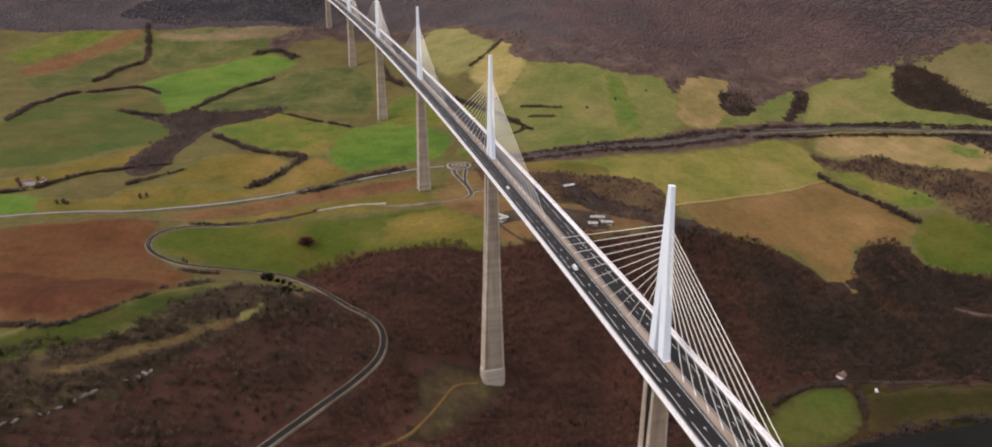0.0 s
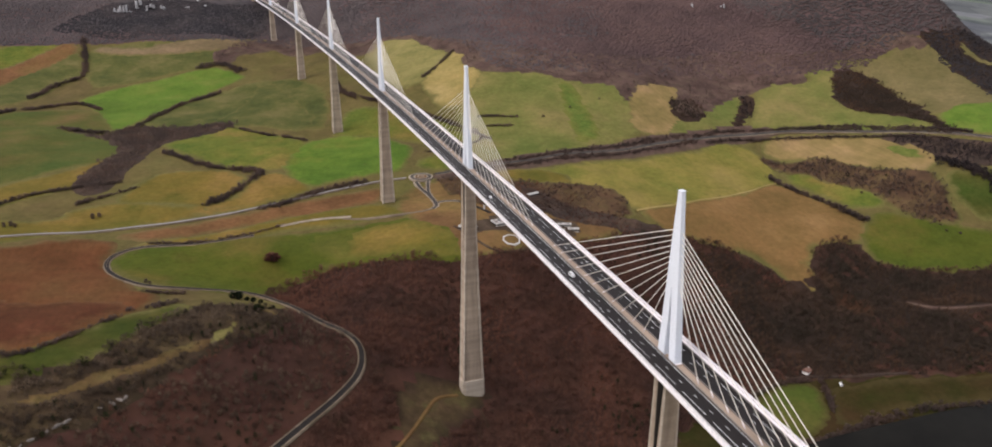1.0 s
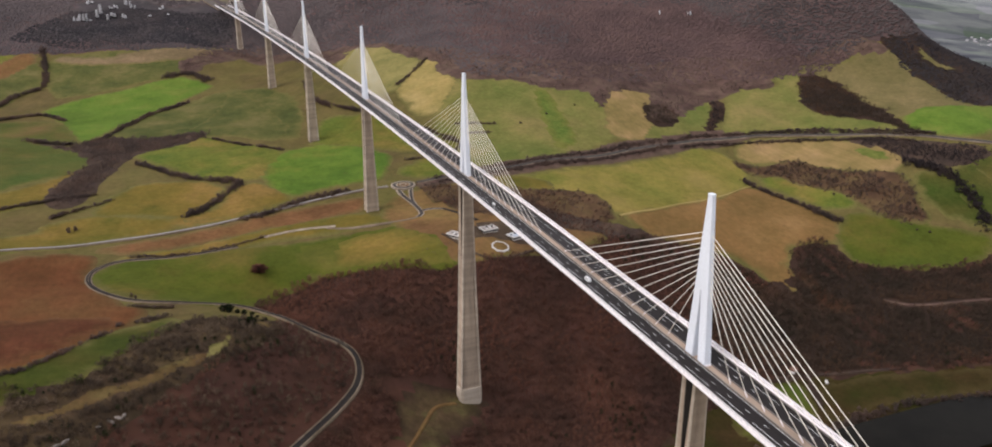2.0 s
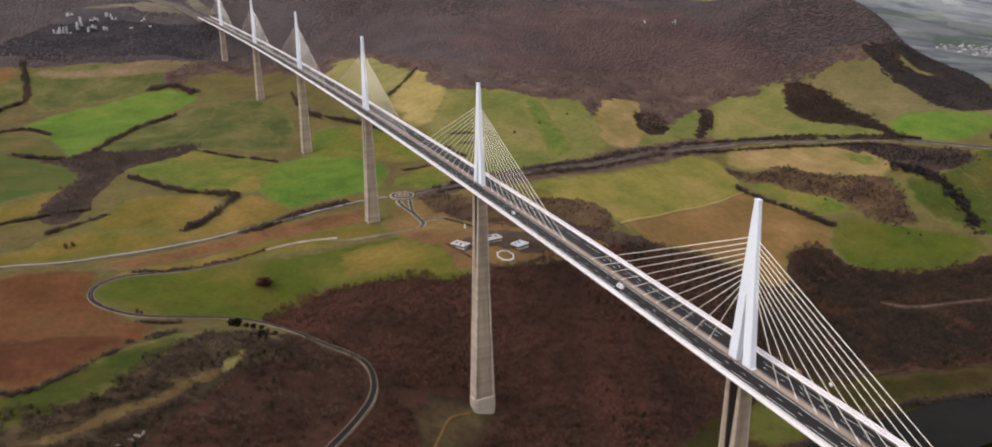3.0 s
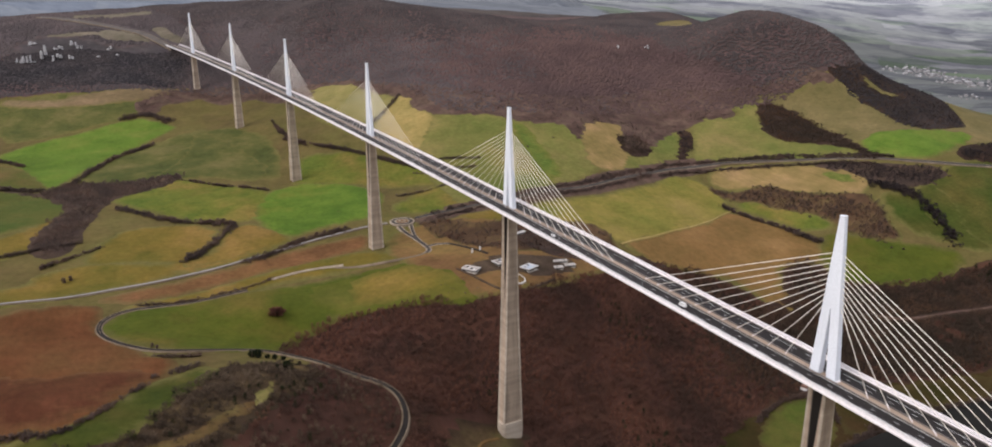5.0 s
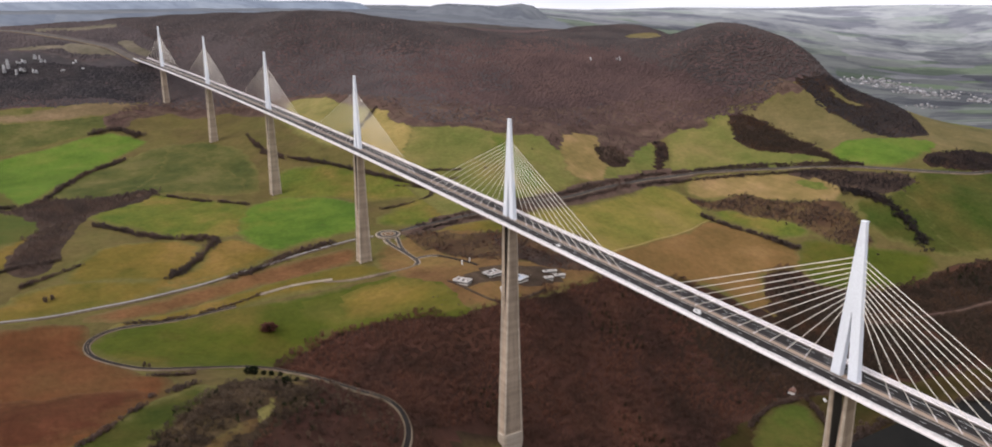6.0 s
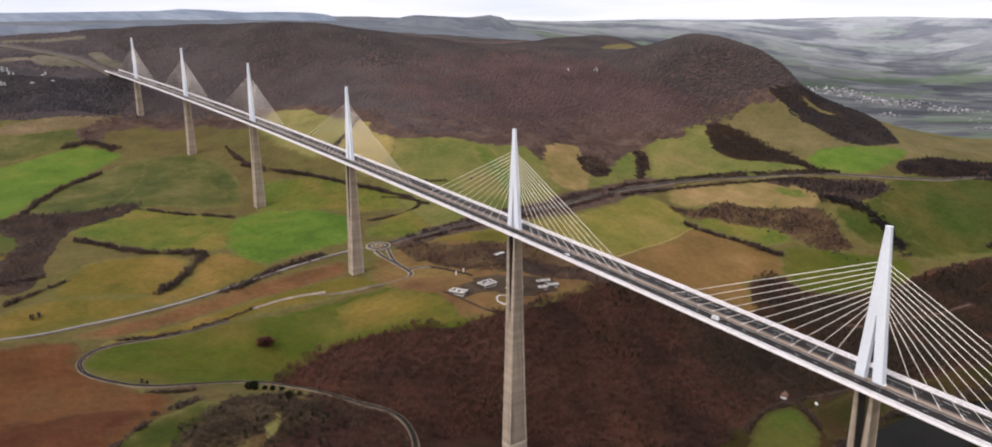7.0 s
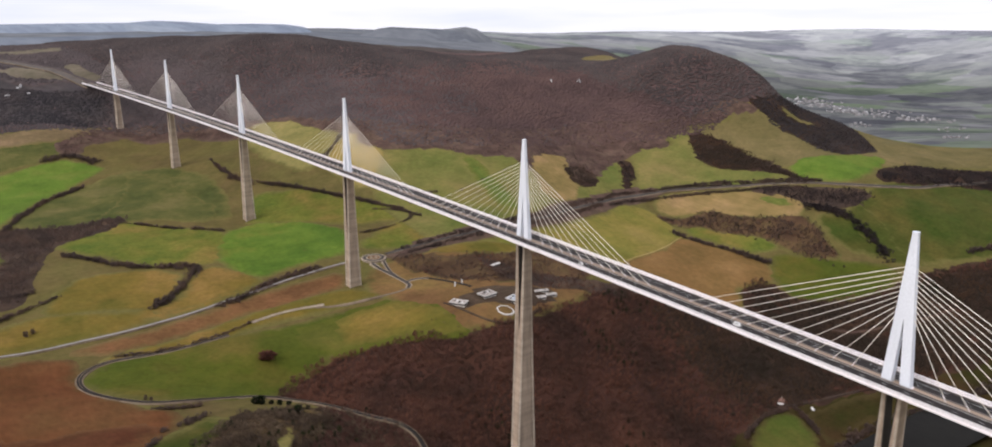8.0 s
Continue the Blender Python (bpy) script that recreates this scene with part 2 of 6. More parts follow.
TOWN_ROOF = paint("town_roof", (0.46, 0.43, 0.41), 0.8, dirt=0.35, size=0.02)
TOWN_TONES = TOWN_ROOF.node_tree
town_tone = TOWN_TONES.nodes.new("ShaderNodeObjectInfo")
TOWN_TONES.links.new(ramp_node(TOWN_TONES.nodes, TOWN_TONES.links, town_tone.outputs["Random"], [(0.0, (0.11, 0.11, 0.115)), (0.5, (0.20, 0.195, 0.20)), (0.8, (0.30, 0.295, 0.30)), (1.0, (0.50, 0.50, 0.51))]), TOWN_TONES.nodes["Principled BSDF"].inputs["Base Color"])
TOWN_WALL = paint("town_plaster", (0.30, 0.29, 0.285), 0.9, dirt=0.3, size=0.05)
ROOF_WHITE = paint("white_roof", (0.72, 0.70, 0.68), 0.6, dirt=0.2, size=0.3)
PARAPET = paint("pale_parapet", (0.60, 0.57, 0.53), 0.8, dirt=0.25, size=0.5)
ROOF_GREY = paint("gravel_roof", (0.34, 0.30, 0.27), 0.9, dirt=0.3, size=0.5)
ROOF_BLUE = paint("blue_grey_roof", (0.42, 0.47, 0.53), 0.5, dirt=0.25, size=0.3)
WALL = paint("plaster_wall", (0.50, 0.46, 0.41), 0.85, dirt=0.3, size=0.4)
TILE_ROOF = paint("clay_tile_roof", (0.21, 0.115, 0.085), 0.85, dirt=0.35, size=0.6)
DARK_GLASS = paint("dark_glazing", (0.03, 0.035, 0.04), 0.15, dirt=0.2, size=0.6)
RUBBER = paint("black_rubber", (0.02, 0.02, 0.02), 0.8, dirt=0.2, size=1.0)
CAR_WHITE = paint("white_car_paint", (0.75, 0.75, 0.74), 0.3, dirt=0.1, size=1.0)
WATER = paint("river_water", (0.011, 0.010, 0.008), 0.25, dirt=0.4, size=0.03)
WATER.node_tree.nodes["Principled BSDF"].inputs["Specular IOR Level"].default_value = 0.02


def far_land(name, tones, cell, woods=((0.62, 0.64, 0.68), (1.08, 1.08, 1.06)), beyond=None):
    """Far country: a patchwork of fields, hedges and woods; beyond: the haze-paled tones of its outermost part, several
    kilometres on.
    """
    m, n, l, b = material(name, 1.0)
    b.inputs["Specular IOR Level"].default_value = 0.0
    geo, vor, mp = n.new("ShaderNodeNewGeometry"), n.new("ShaderNodeTexVoronoi"), n.new("ShaderNodeMapping")
    bend, add = n.new("ShaderNodeTexNoise"), n.new("ShaderNodeVectorMath")
    bend.inputs["Scale"].default_value, bend.inputs["Detail"].default_value = 0.004, 4
    l.new(geo.outputs["Position"], bend.inputs["Vector"])
    add.operation = "MULTIPLY_ADD"
    add.inputs[1].default_value = (70, 70, 0)
    l.new(bend.outputs["Color"], add.inputs[0])
    l.new(geo.outputs["Position"], add.inputs[2])
    mp.vector_type = "TEXTURE"
    mp.inputs["Scale"].default_value, mp.inputs["Rotation"].default_value = (2.3, 1.0, 1000.0), (0, 0, radians(131))
    vor.inputs["Scale"].default_value = 1 / cell
    l.new(add.outputs["Vector"], mp.inputs["Vector"])
    l.new(mp.outputs["Vector"], vor.inputs["Vector"])
    pick = n.new("ShaderNodeSeparateColor")
    l.new(vor.outputs["Color"], pick.inputs["Color"])
    spread = lambda t: [(i / (len(t) - 0.5), c) for i, c in enumerate(t)]
    patchwork = ramp_node(n, l, pick.outputs["Red"], spread(tones))
    # painted haze: the tones pale with distance from a fixed point
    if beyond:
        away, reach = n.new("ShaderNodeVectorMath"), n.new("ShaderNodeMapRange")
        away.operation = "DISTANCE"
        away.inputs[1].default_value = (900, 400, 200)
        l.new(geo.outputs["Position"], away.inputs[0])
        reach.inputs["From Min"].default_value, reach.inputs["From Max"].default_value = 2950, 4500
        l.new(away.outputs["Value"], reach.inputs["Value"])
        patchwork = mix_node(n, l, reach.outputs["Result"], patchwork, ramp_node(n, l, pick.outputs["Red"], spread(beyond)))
    wooded, tufts = n.new("ShaderNodeTexNoise"), n.new("ShaderNodeTexNoise")
    for tex, size, detail in ((wooded, 0.0042, 9), (tufts, 0.03, 5)):
        tex.inputs["Scale"].default_value, tex.inputs["Detail"].default_value, tex.inputs["Roughness"].default_value = size, detail, 0.62
        l.new(mp.outputs["Vector"], tex.inputs["Vector"])
    trees = ramp_node(n, l, wooded.outputs["Fac"], [(0.44, woods[0]), (0.52, woods[1])])
    fine = ramp_node(n, l, tufts.outputs["Fac"], [(0.35, (0.84, 0.85, 0.87)), (0.6, (1.06, 1.06, 1.05))])
    l.new(mix_node(n, l, 1.0, mix_node(n, l, 1.0, patchwork, trees, "MULTIPLY"), fine, "MULTIPLY"), b.inputs["Base Color"])
    return m


# greyed near tones and pale outer tones carry the haze in their colour
HAZED_PLAIN = far_land("hazed_plain", [(0.092, 0.097, 0.099), (0.145, 0.152, 0.150), (0.108, 0.136, 0.095), (0.175, 0.178, 0.184), (0.086, 0.089, 0.098), (0.122, 0.128, 0.126)], 100, ((0.62, 0.62, 0.67), (1.04, 1.04, 1.02)),
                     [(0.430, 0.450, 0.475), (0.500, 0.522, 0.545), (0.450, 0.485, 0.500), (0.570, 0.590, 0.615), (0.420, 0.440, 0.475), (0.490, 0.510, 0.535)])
# blue-grey of hills and ridges is aerial haze, painted as their colour
HAZED_HILLS = far_land("hazed_hills", [(0.135, 0.145, 0.162), (0.148, 0.158, 0.174), (0.160, 0.168, 0.178)], 300, ((0.85, 0.86, 0.88), (1.05, 1.05, 1.05)))
HAZED_RIDGE = far_land("hazed_ridge", [(0.205, 0.240, 0.292), (0.228, 0.262, 0.315), (0.250, 0.282, 0.325)], 300, ((0.9, 0.9, 0.92), (1.04, 1.04, 1.04)))
HAZED_MID_RIDGE = far_land("hazed_mid_ridge", [(0.145, 0.165, 0.200), (0.165, 0.185, 0.215), (0.180, 0.198, 0.220)], 200, ((0.85, 0.86, 0.88), (1.05, 1.05, 1.05)))
PLATEAU = soil("plateau_heath", (0.050, 0.042, 0.040), (0.062, 0.051, 0.046), (0.078, 0.064, 0.054), 0.004, 0.05, rim=None)


def twigs(name, low, mid, high, big=0.02, even=0.0, closed=False):
    """Bare winter wood, its tone drifting from stand to stand and twig to twig."""
    m, n, l, b = material(name, 0.95)
    b.inputs["Specular IOR Level"].default_value = 0.03
    base = ramp_node(n, l, noise_node(n, l, big, 5, 0.65), [(0.41, low), (0.5, mid), (0.6, high)])
    geo = n.new("ShaderNodeNewGeometry")
    vary = ramp_node(n, l, geo.outputs["Random Per Island"], [(0.0, (0.62 + 0.25 * even,) * 3), (1.0, (1.35 - 0.25 * even,) * 3)])
    tone = mix_node(n, l, 1.0, base, vary, "MULTIPLY")
    l.new(tone, b.inputs["Base Color"])
    if closed:
        return m
    thin, both = n.new("ShaderNodeBsdfTranslucent"), n.new("ShaderNodeMixShader")
    both.inputs["Fac"].default_value = 0.45 + 0.12 * even
    l.new(tone, thin.inputs["Color"])
    l.new(b.outputs["BSDF"], both.inputs[1])
    l.new(thin.outputs["BSDF"], both.inputs[2])
    l.new(both.outputs["Shader"], n["Material Output"].inputs["Surface"])
    return m


TWIG = twigs("bare_twigs", (0.086, 0.053, 0.042), (0.141, 0.074, 0.054), (0.190, 0.092, 0.064), 0.012, 0.7)
HILL_TWIG = twigs("hill_twigs", (0.069, 0.046, 0.043), (0.084, 0.055, 0.051), (0.101, 0.065, 0.058), 0.007, 1.5, True)
# western stand: bare twigs greyed in colour for the haze before them
HILL_GREY = twigs("grey_hill_twigs", (0.066, 0.055, 0.055), (0.078, 0.064, 0.063), (0.092, 0.073, 0.071), 0.007, 1.5, True)
HILL_DARK = twigs("dark_hill_twigs", (0.050, 0.042, 0.041), (0.060, 0.050, 0.048), (0.072, 0.058, 0.055), 0.008, 1.5, True)
DUSK_TWIG = twigs("dark_valley_twigs", (0.066, 0.051, 0.037), (0.091, 0.063, 0.045), (0.125, 0.076, 0.049), 0.015, 0.9)
COPSE_TWIG = twigs("dark_copse_twigs", (0.044, 0.037, 0.038), (0.058, 0.047, 0.046), (0.078, 0.059, 0.055), 0.02, 0.8)
BUSH_TWIG = twigs("red_bush_twigs", (0.085, 0.040, 0.030), (0.110, 0.050, 0.036), (0.135, 0.062, 0.044), 0.05)
CLIFF_TWIG = twigs("cliff_twigs", (0.032, 0.029, 0.031), (0.040, 0.035, 0.036), (0.050, 0.042, 0.042), 0.01, 1.5, True)
SPUR_TWIG = twigs("spur_wood_twigs", (0.024, 0.021, 0.022), (0.030, 0.026, 0.026), (0.038, 0.032, 0.032), 0.01, 1.5, True)
HEDGE = twigs("hedge_twigs", (0.093, 0.071, 0.062), (0.119, 0.087, 0.073), (0.151, 0.103, 0.082), 0.02, 0.7)
RIDGE_TWIG = twigs("ridge_twigs", (0.066, 0.050, 0.038), (0.108, 0.080, 0.058), (0.160, 0.118, 0.082), 0.035, 0.3)
EVERGREEN = twigs("evergreen_leaves", (0.018, 0.024, 0.013), (0.026, 0.033, 0.016), (0.036, 0.042, 0.018), 0.05)
DRYGRASS = twigs("dry_scrub", (0.10, 0.075, 0.035), (0.14, 0.105, 0.045), (0.19, 0.16, 0.055), 0.05)
BARK = paint("bark", (0.07, 0.055, 0.042), 0.95, dirt=0.3, size=0.8)


# ---- the lie of the land: spot heights (x, y, height) with a thin-plate surface through them ----
SPOTS_TERRACE = [(50, 745, 132), (50, 652, 124), (55, 540, 125), (-171, 563, 107), (-161, 832, 135), (-12, 684, 123),
                 (-26, 1026, 143), (-46, 1368, 180), (-343, 596, 118), (-265, 441, 123), (-174, 548, 95), (-346, 1083, 146),
                 (-80, 974, 143), (-162, 1492, 178), (-438, 1373, 150), (-165, 459, 97), (-144, 635, 109), (-136, 477, 85),
                 (-490, 1596, 180), (-700, 1100, 170), (-900, 600, 160), (-480, 420, 150), (-700, 250, 150), (170, 600, 122),
                 (100, 470, 100), (-315, 460, 126), (-450, 800, 140), (-900, 1500, 190), (130, 900, 150), (-650, 750, 150)]
SPOTS_VALLEY = [(-3, 342, 29), (-107, 385, 89), (-233, 355, 120), (-328, 270, 118), (-249, 353, 123), (-180, 250, 60),
                (0, 0, 0), (388, 323, -14), (247, 308, -12), (130, 300, 5), (0, 180, 4), (450, 80, -16), (250, 100, -14),
                (-160, 60, 6), (-400, 60, 40), (-700, -100, 60), (0, -342, 138), (400, -300, 40), (800, -100, 10),
                (700, 200, 0), (520, 330, 5), (1000, 150, 30), (300, 430, 30), (200, 450, 70), (-60, 290, 38), (430, 430, 20),
                (400, 172, -23), (250, 178, -23), (550, 165, -22), (90, 140, -20), (720, 125, -18)]
SPOTS_EAST = [(707, 793, 105), (866, 632, 128), (662, 549, 66), (505, 646, 93), (644, 725, 84), (720, 817, 116),
              (822, 587, 111), (907, 926, 176), (1042, 930, 199), (531, 1004, 197), (728, 1033, 172), (760, 953, 159),
              (360, 720, 124), (300, 900, 165), (1045, 674, 165), (1333, 745, 173), (1600, 560, 150), (560, 480, 45),
              (800, 420, 40), (1000, 450, 95), (1300, 400, 110), (330, 560, 100), (520, 850, 140), (1700, 1000, 70), (430, 520, 60)]
SPOTS_HILL = [(244, 1091, 216), (279, 1205, 250), (850, 1250, 292), (1275, 1020, 300), (1242, 1072, 342), (1180, 1170, 378), (1150, 1240, 378),
              (1111, 1314, 352), (1050, 1440, 336), (900, 1440, 342), (836, 1560, 346), (600, 1600, 372), (288, 1800, 412), (333, 1880, 414), (60, 2160, 396), (212, 2120, 406),
              (-91, 1930, 308), (-260, 1960, 318), (-200, 2240, 384), (-73, 1712, 220), (-190, 1700, 227), (57, 1500, 212),
              (-700, 1820, 250), (-700, 2050, 330), (-1500, 2000, 320)]
SPOTS_CREST = [(1300, 1900, 314), (1345, 1834, 329), (1358, 1750, 336), (1360, 1660, 336), (1340, 1560, 322), (500, 2300, 380), (894, 2311, 350), (1056, 2160, 338), (1180, 1950, 326), (420, 1450, 322), (140, 1650, 305), (1290, 989, 266), (1340, 895, 216),
               (1420, 1150, 180), (1530, 1650, 200), (640, 1250, 282), (500, 1800, 396), (660, 1800, 372), (800, 1760, 350), (-30, 1860, 290), (420, 1060, 215), (1700, 1500, 70)]
SPOTS_FAR = [(-100, 2700, 362), (-300, 3200, 352), (150, 3000, 368), (-700, 2700, 345), (-800, 3500, 370), (-300, 2500, 372), (2200, 1100, 50), (2700, 1500, 50), (3150, 1715, 55), (2500, 600, 90), (3300, 900, 60), (3700, 2000, 150), (4400, 2300, 380), (4700, 1200, 380), (3200, 2800, 270), (3000, 3600, 385), (2200, 2800, 250), (1900, 4200, 385)]
SPOTS_RIM = [(600, 3800, 390), (-800, 4500, 410), (-2500, 3000, 380), (-2500, 500, 250), (-1500, -800, 150), (800, -1200, 150), (3000, -800, 250), (4500, -200, 300), (2000, 0, 140), (2200, 1900, 80), (1500, 3000, 330), (6500, 0, 385), (6500, 3000, 390), (6000, 5500, 400), (3000, 6500, 400), (-500, 6500, 420), (-3500, 5500, 420)]
SPOTS = np.array(SPOTS_TERRACE + SPOTS_VALLEY + SPOTS_EAST + SPOTS_HILL + SPOTS_CREST + SPOTS_FAR + SPOTS_RIM, float)


def plate(r2):
    return 0.5 * r2 * np.log(r2 + 1e-9)


def solve_land(smooth=0.004):
    p = SPOTS[:, :2] / 1000
    n = len(p)
    a = np.zeros((n + 3, n + 3))
    a[:n, :n] = plate(((p[:, None] - p[None]) ** 2).sum(2)) + smooth * 0.05 * np.eye(n)
    a[:n, n:] = np.c_[np.ones(n), p]
    a[n:, :n] = a[:n, n:].T
    return np.linalg.solve(a, np.r_[SPOTS[:, 2], 0, 0, 0])


LAND = solve_land()


def heights(x, y):
    """The land's height at arrays of places; the far plateaus lie level."""
    x, y = np.asarray(x, float).ravel() / 1000, np.asarray(y, float).ravel() / 1000
    n = len(SPOTS)
    out = np.empty(len(x))
    for i in range(0, len(x), 20000):
        u, v = x[i:i + 20000], y[i:i + 20000]
        r2 = (u[:, None] - SPOTS[None, :, 0] / 1000) ** 2 + (v[:, None] - SPOTS[None, :, 1] / 1000) ** 2
        out[i:i + 20000] = plate(r2) @ LAND[:n] + LAND[n] + LAND[n + 1] * u + LAND[n + 2] * v
    cap = 366 + 74 * np.clip((2.6 - x) / 1.6, 0, 1)
    swell = 1.7 * np.sin(31 * x + 17 * y + 1.0 + np.sin(9 * y)) * np.sin(27 * y - 11 * x) + 0.5 * np.sin(53 * x - 21 * y) * np.sin(47 * y + 17 * x + 2.0)
    away = np.clip((np.hypot(x - 0.9, y - 0.4) - 1.7) / 1.2, 0, 1) * np.clip((x - 1.5) / 0.5, 0, 1)
    hills = 8 * np.sin(3.1 * x + 1.3 * y + np.sin(2.3 * y)) * np.sin(2.7 * y - 2.2 * x + 0.7)
    return np.minimum(out, cap) + swell + away * hills


def height(x, y):
    return float(heights([x], [y])[0])


# ---- small builders ----
from mathutils.geometry import delaunay_2d_cdt

def mesh_of(name, verts, faces, mat, smooth=False):
    me = bpy.data.meshes.new(name)
    me.from_pydata([tuple(v) for v in verts], [], faces)
    me.materials.append(mat)
    if smooth:
        me.polygons.foreach_set("use_smooth", [True] * len(me.polygons))
    me.update()
    return me


def whole(me, inward=None):
    """Marks a sheet as closed up to its edge, or as far as the values say."""
    values = np.ones(len(me.vertices)) if inward is None else np.array(inward)
    me.attributes.new("inward", "FLOAT", "POINT").data.foreach_set("value", values.astype(np.float32))
    return me


def part(name, data, parent, label="", m=None):
    """A mesh as one object under a thing or a part, or top-level where parent is None."""
    ob = new(name, data)
    ob.parent = parent
    if m is not None:
        ob.matrix_basis = m
    return tagged(ob, label) if label else ob


def thing(name, label, category, data=None, group="", kind="", m=None):
    ob = new(name, data)
    if m is not None:
        ob.matrix_basis = m
    return tagged(ob, label, category, group, kind)


def span(lo, hi, fine_lo, fine_hi, step, grow):
    """Grid lines: even between fine_lo and fine_hi, ever wider outside."""
    inner = list(np.arange(fine_lo, fine_hi + 1, step))
    out, gap = [], step
    at = fine_hi
    while at < hi:
        gap *= grow
        at += gap
        out.append(min(at, hi))
    back, gap, at = [], step, fine_lo
    while at > lo:
        gap *= grow
        at -= gap
        back.append(max(at, lo))
    return np.array(back[::-1] + inner + out)


FAR_EAST = [(1560, 1850), (1540, 1250), (1640, 900), (1750, 600), (2300, 200), (6500, -400), (6500, 6500), (3000, 6500), (1900, 2600)]


def build_ground():
    """One sheet of land; the country beyond the hill and the town is its far part."""
    gx, gy = span(-3500, 6500, -800, 1600, 10, 1.06), span(-1600, 6500, -60, 1800, 10, 1.05)
    X, Y = np.meshgrid(gx, gy)
    Z = heights(X, Y)
    nx, ny = len(gx), len(gy)
    idx = np.arange(nx * ny).reshape(ny, nx)
    quads = np.stack([idx[:-1, :-1], idx[:-1, 1:], idx[1:, 1:], idx[1:, :-1]], -1).reshape(-1, 4)
    verts = np.c_[X.ravel(), Y.ravel(), Z]
    mid = verts[quads].mean(1)
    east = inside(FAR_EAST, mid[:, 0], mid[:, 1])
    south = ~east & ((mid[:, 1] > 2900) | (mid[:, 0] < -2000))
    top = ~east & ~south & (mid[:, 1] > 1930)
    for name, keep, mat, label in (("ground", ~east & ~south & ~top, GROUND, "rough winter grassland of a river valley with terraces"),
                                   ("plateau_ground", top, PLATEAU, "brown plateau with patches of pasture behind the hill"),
                                   ("backdrop_plain", east, HAZED_PLAIN, "far plain and slopes with fields and a town, haze painted in"),
                                   ("backdrop_hills", south, HAZED_HILLS, "far hills on the horizon, painted haze blue")):
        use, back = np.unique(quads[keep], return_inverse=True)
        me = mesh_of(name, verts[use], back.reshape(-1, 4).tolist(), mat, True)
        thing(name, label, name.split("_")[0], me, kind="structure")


def rounded(pts, times=2, closed=True, reach=1e9):
    """Corners cut twice, as a plough or a mower leaves them."""
    p = [Vector(q) for q in pts]
    for _ in range(times):
        out = [] if closed else [p[0]]
        n = len(p)
        for i in range(n if closed else n - 1):
            a, b = p[i], p[(i + 1) % n]
            k = min(0.25, reach / max((b - a).length, 0.01))
            out += [a.lerp(b, k), a.lerp(b, 1 - k)]
        p = out if closed else out + [p[-1]]
    return p


def spaced(pts, step, closed=True):
    """The line cut into even steps."""
    out, n = [], len(pts)
    for i in range(n if closed else n - 1):
        a, b = pts[i], pts[(i + 1) % n]
        k = max(1, int((b - a).length / step))
        out += [a.lerp(b, j / k) for j in range(k)]
    return out if closed else out + [pts[-1]]


def inside(poly, x, y):
    """Which of the places x, y lie inside the outline."""
    x, y = np.asarray(x), np.asarray(y)
    hit = np.zeros(len(x), bool)
    px, py = np.array([p[0] for p in poly]), np.array([p[1] for p in poly])
    for i in range(len(poly)):
        x0, y0, x1, y1 = px[i - 1], py[i - 1], px[i], py[i]
        cross = (y0 > y) != (y1 > y)
        with np.errstate(divide="ignore", invalid="ignore"):
            hit ^= cross & (x < (x1 - x0) * (y - y0) / (y1 - y0 + 1e-12) + x0)
    return hit


def patch(name, outline, mat, lift, ragged=2.0, cell=9.0, step=7.0, smooth=2, grow=0.0, reach=1e9, soft=13.0):
    """A sheet laid on the land inside an outline, its edge slightly uneven."""
    edge = rounded(outline, smooth, True, reach)
    if grow:
        n = len(edge)
        turn = 1 if sum(edge[i - 1].x * edge[i].y - edge[i].x * edge[i - 1].y for i in range(n)) > 0 else -1
        side = [(edge[(i + 1) % n] - edge[i - 1]).normalized() for i in range(n)]
        edge = [p + grow * turn * Vector((d.y, -d.x)) for p, d in zip(edge, side)]
    edge = spaced(edge, step)
    edge = [Vector((p.x + ragged * noise.noise((p.x / 14, p.y / 14, 1.0)), p.y + ragged * noise.noise((p.x / 14, p.y / 14, 9.0)))) for p in edge]
    xs, ys = [p.x for p in edge], [p.y for p in edge]
    gx, gy = np.meshgrid(np.arange(cell * math.floor(min(xs) / cell), max(xs), cell), np.arange(cell * math.floor(min(ys) / cell), max(ys), cell))
    gx, gy = gx.ravel(), gy.ravel()
    ok = inside(edge, gx, gy)
    pts = edge + [Vector((a, b)) for a, b in zip(gx[ok], gy[ok])]
    n = len(edge)
    v, _, f, *_ = delaunay_2d_cdt(pts, [(i, (i + 1) % n) for i in range(n)], [], 1, 0.01)
    at, rim = np.array([(p.x, p.y) for p in v]), np.array([(p.x, p.y) for p in edge])
    far = np.sqrt(np.array([((rim - q) ** 2).sum(1).min() for q in at]))
    # the edge dips into the land
    z = heights(at[:, 0], at[:, 1]) + lift * np.clip(far / 6.0, 0, 1) - 0.2 * (far < 0.5)
    me = mesh_of(name, np.c_[at, z], [tuple(q) for q in f], mat, True)
    # how far in from the edge, 0 to 1
    me.attributes.new("inward", "FLOAT", "POINT").data.foreach_set("value", np.clip(far / soft, 0, 1).astype(np.float32))
    return me


LAYER = [0.3]


def field(outline, mat, label, lift=None, ragged=6.0, grow=10.0, soft=22.0):
    LAYER[0] += 0.021
    lift = lift or LAYER[0]
    return thing("field", label, "field", patch("field", outline, mat, lift, ragged, smooth=2, grow=grow, reach=9.0, soft=soft), kind="structure")


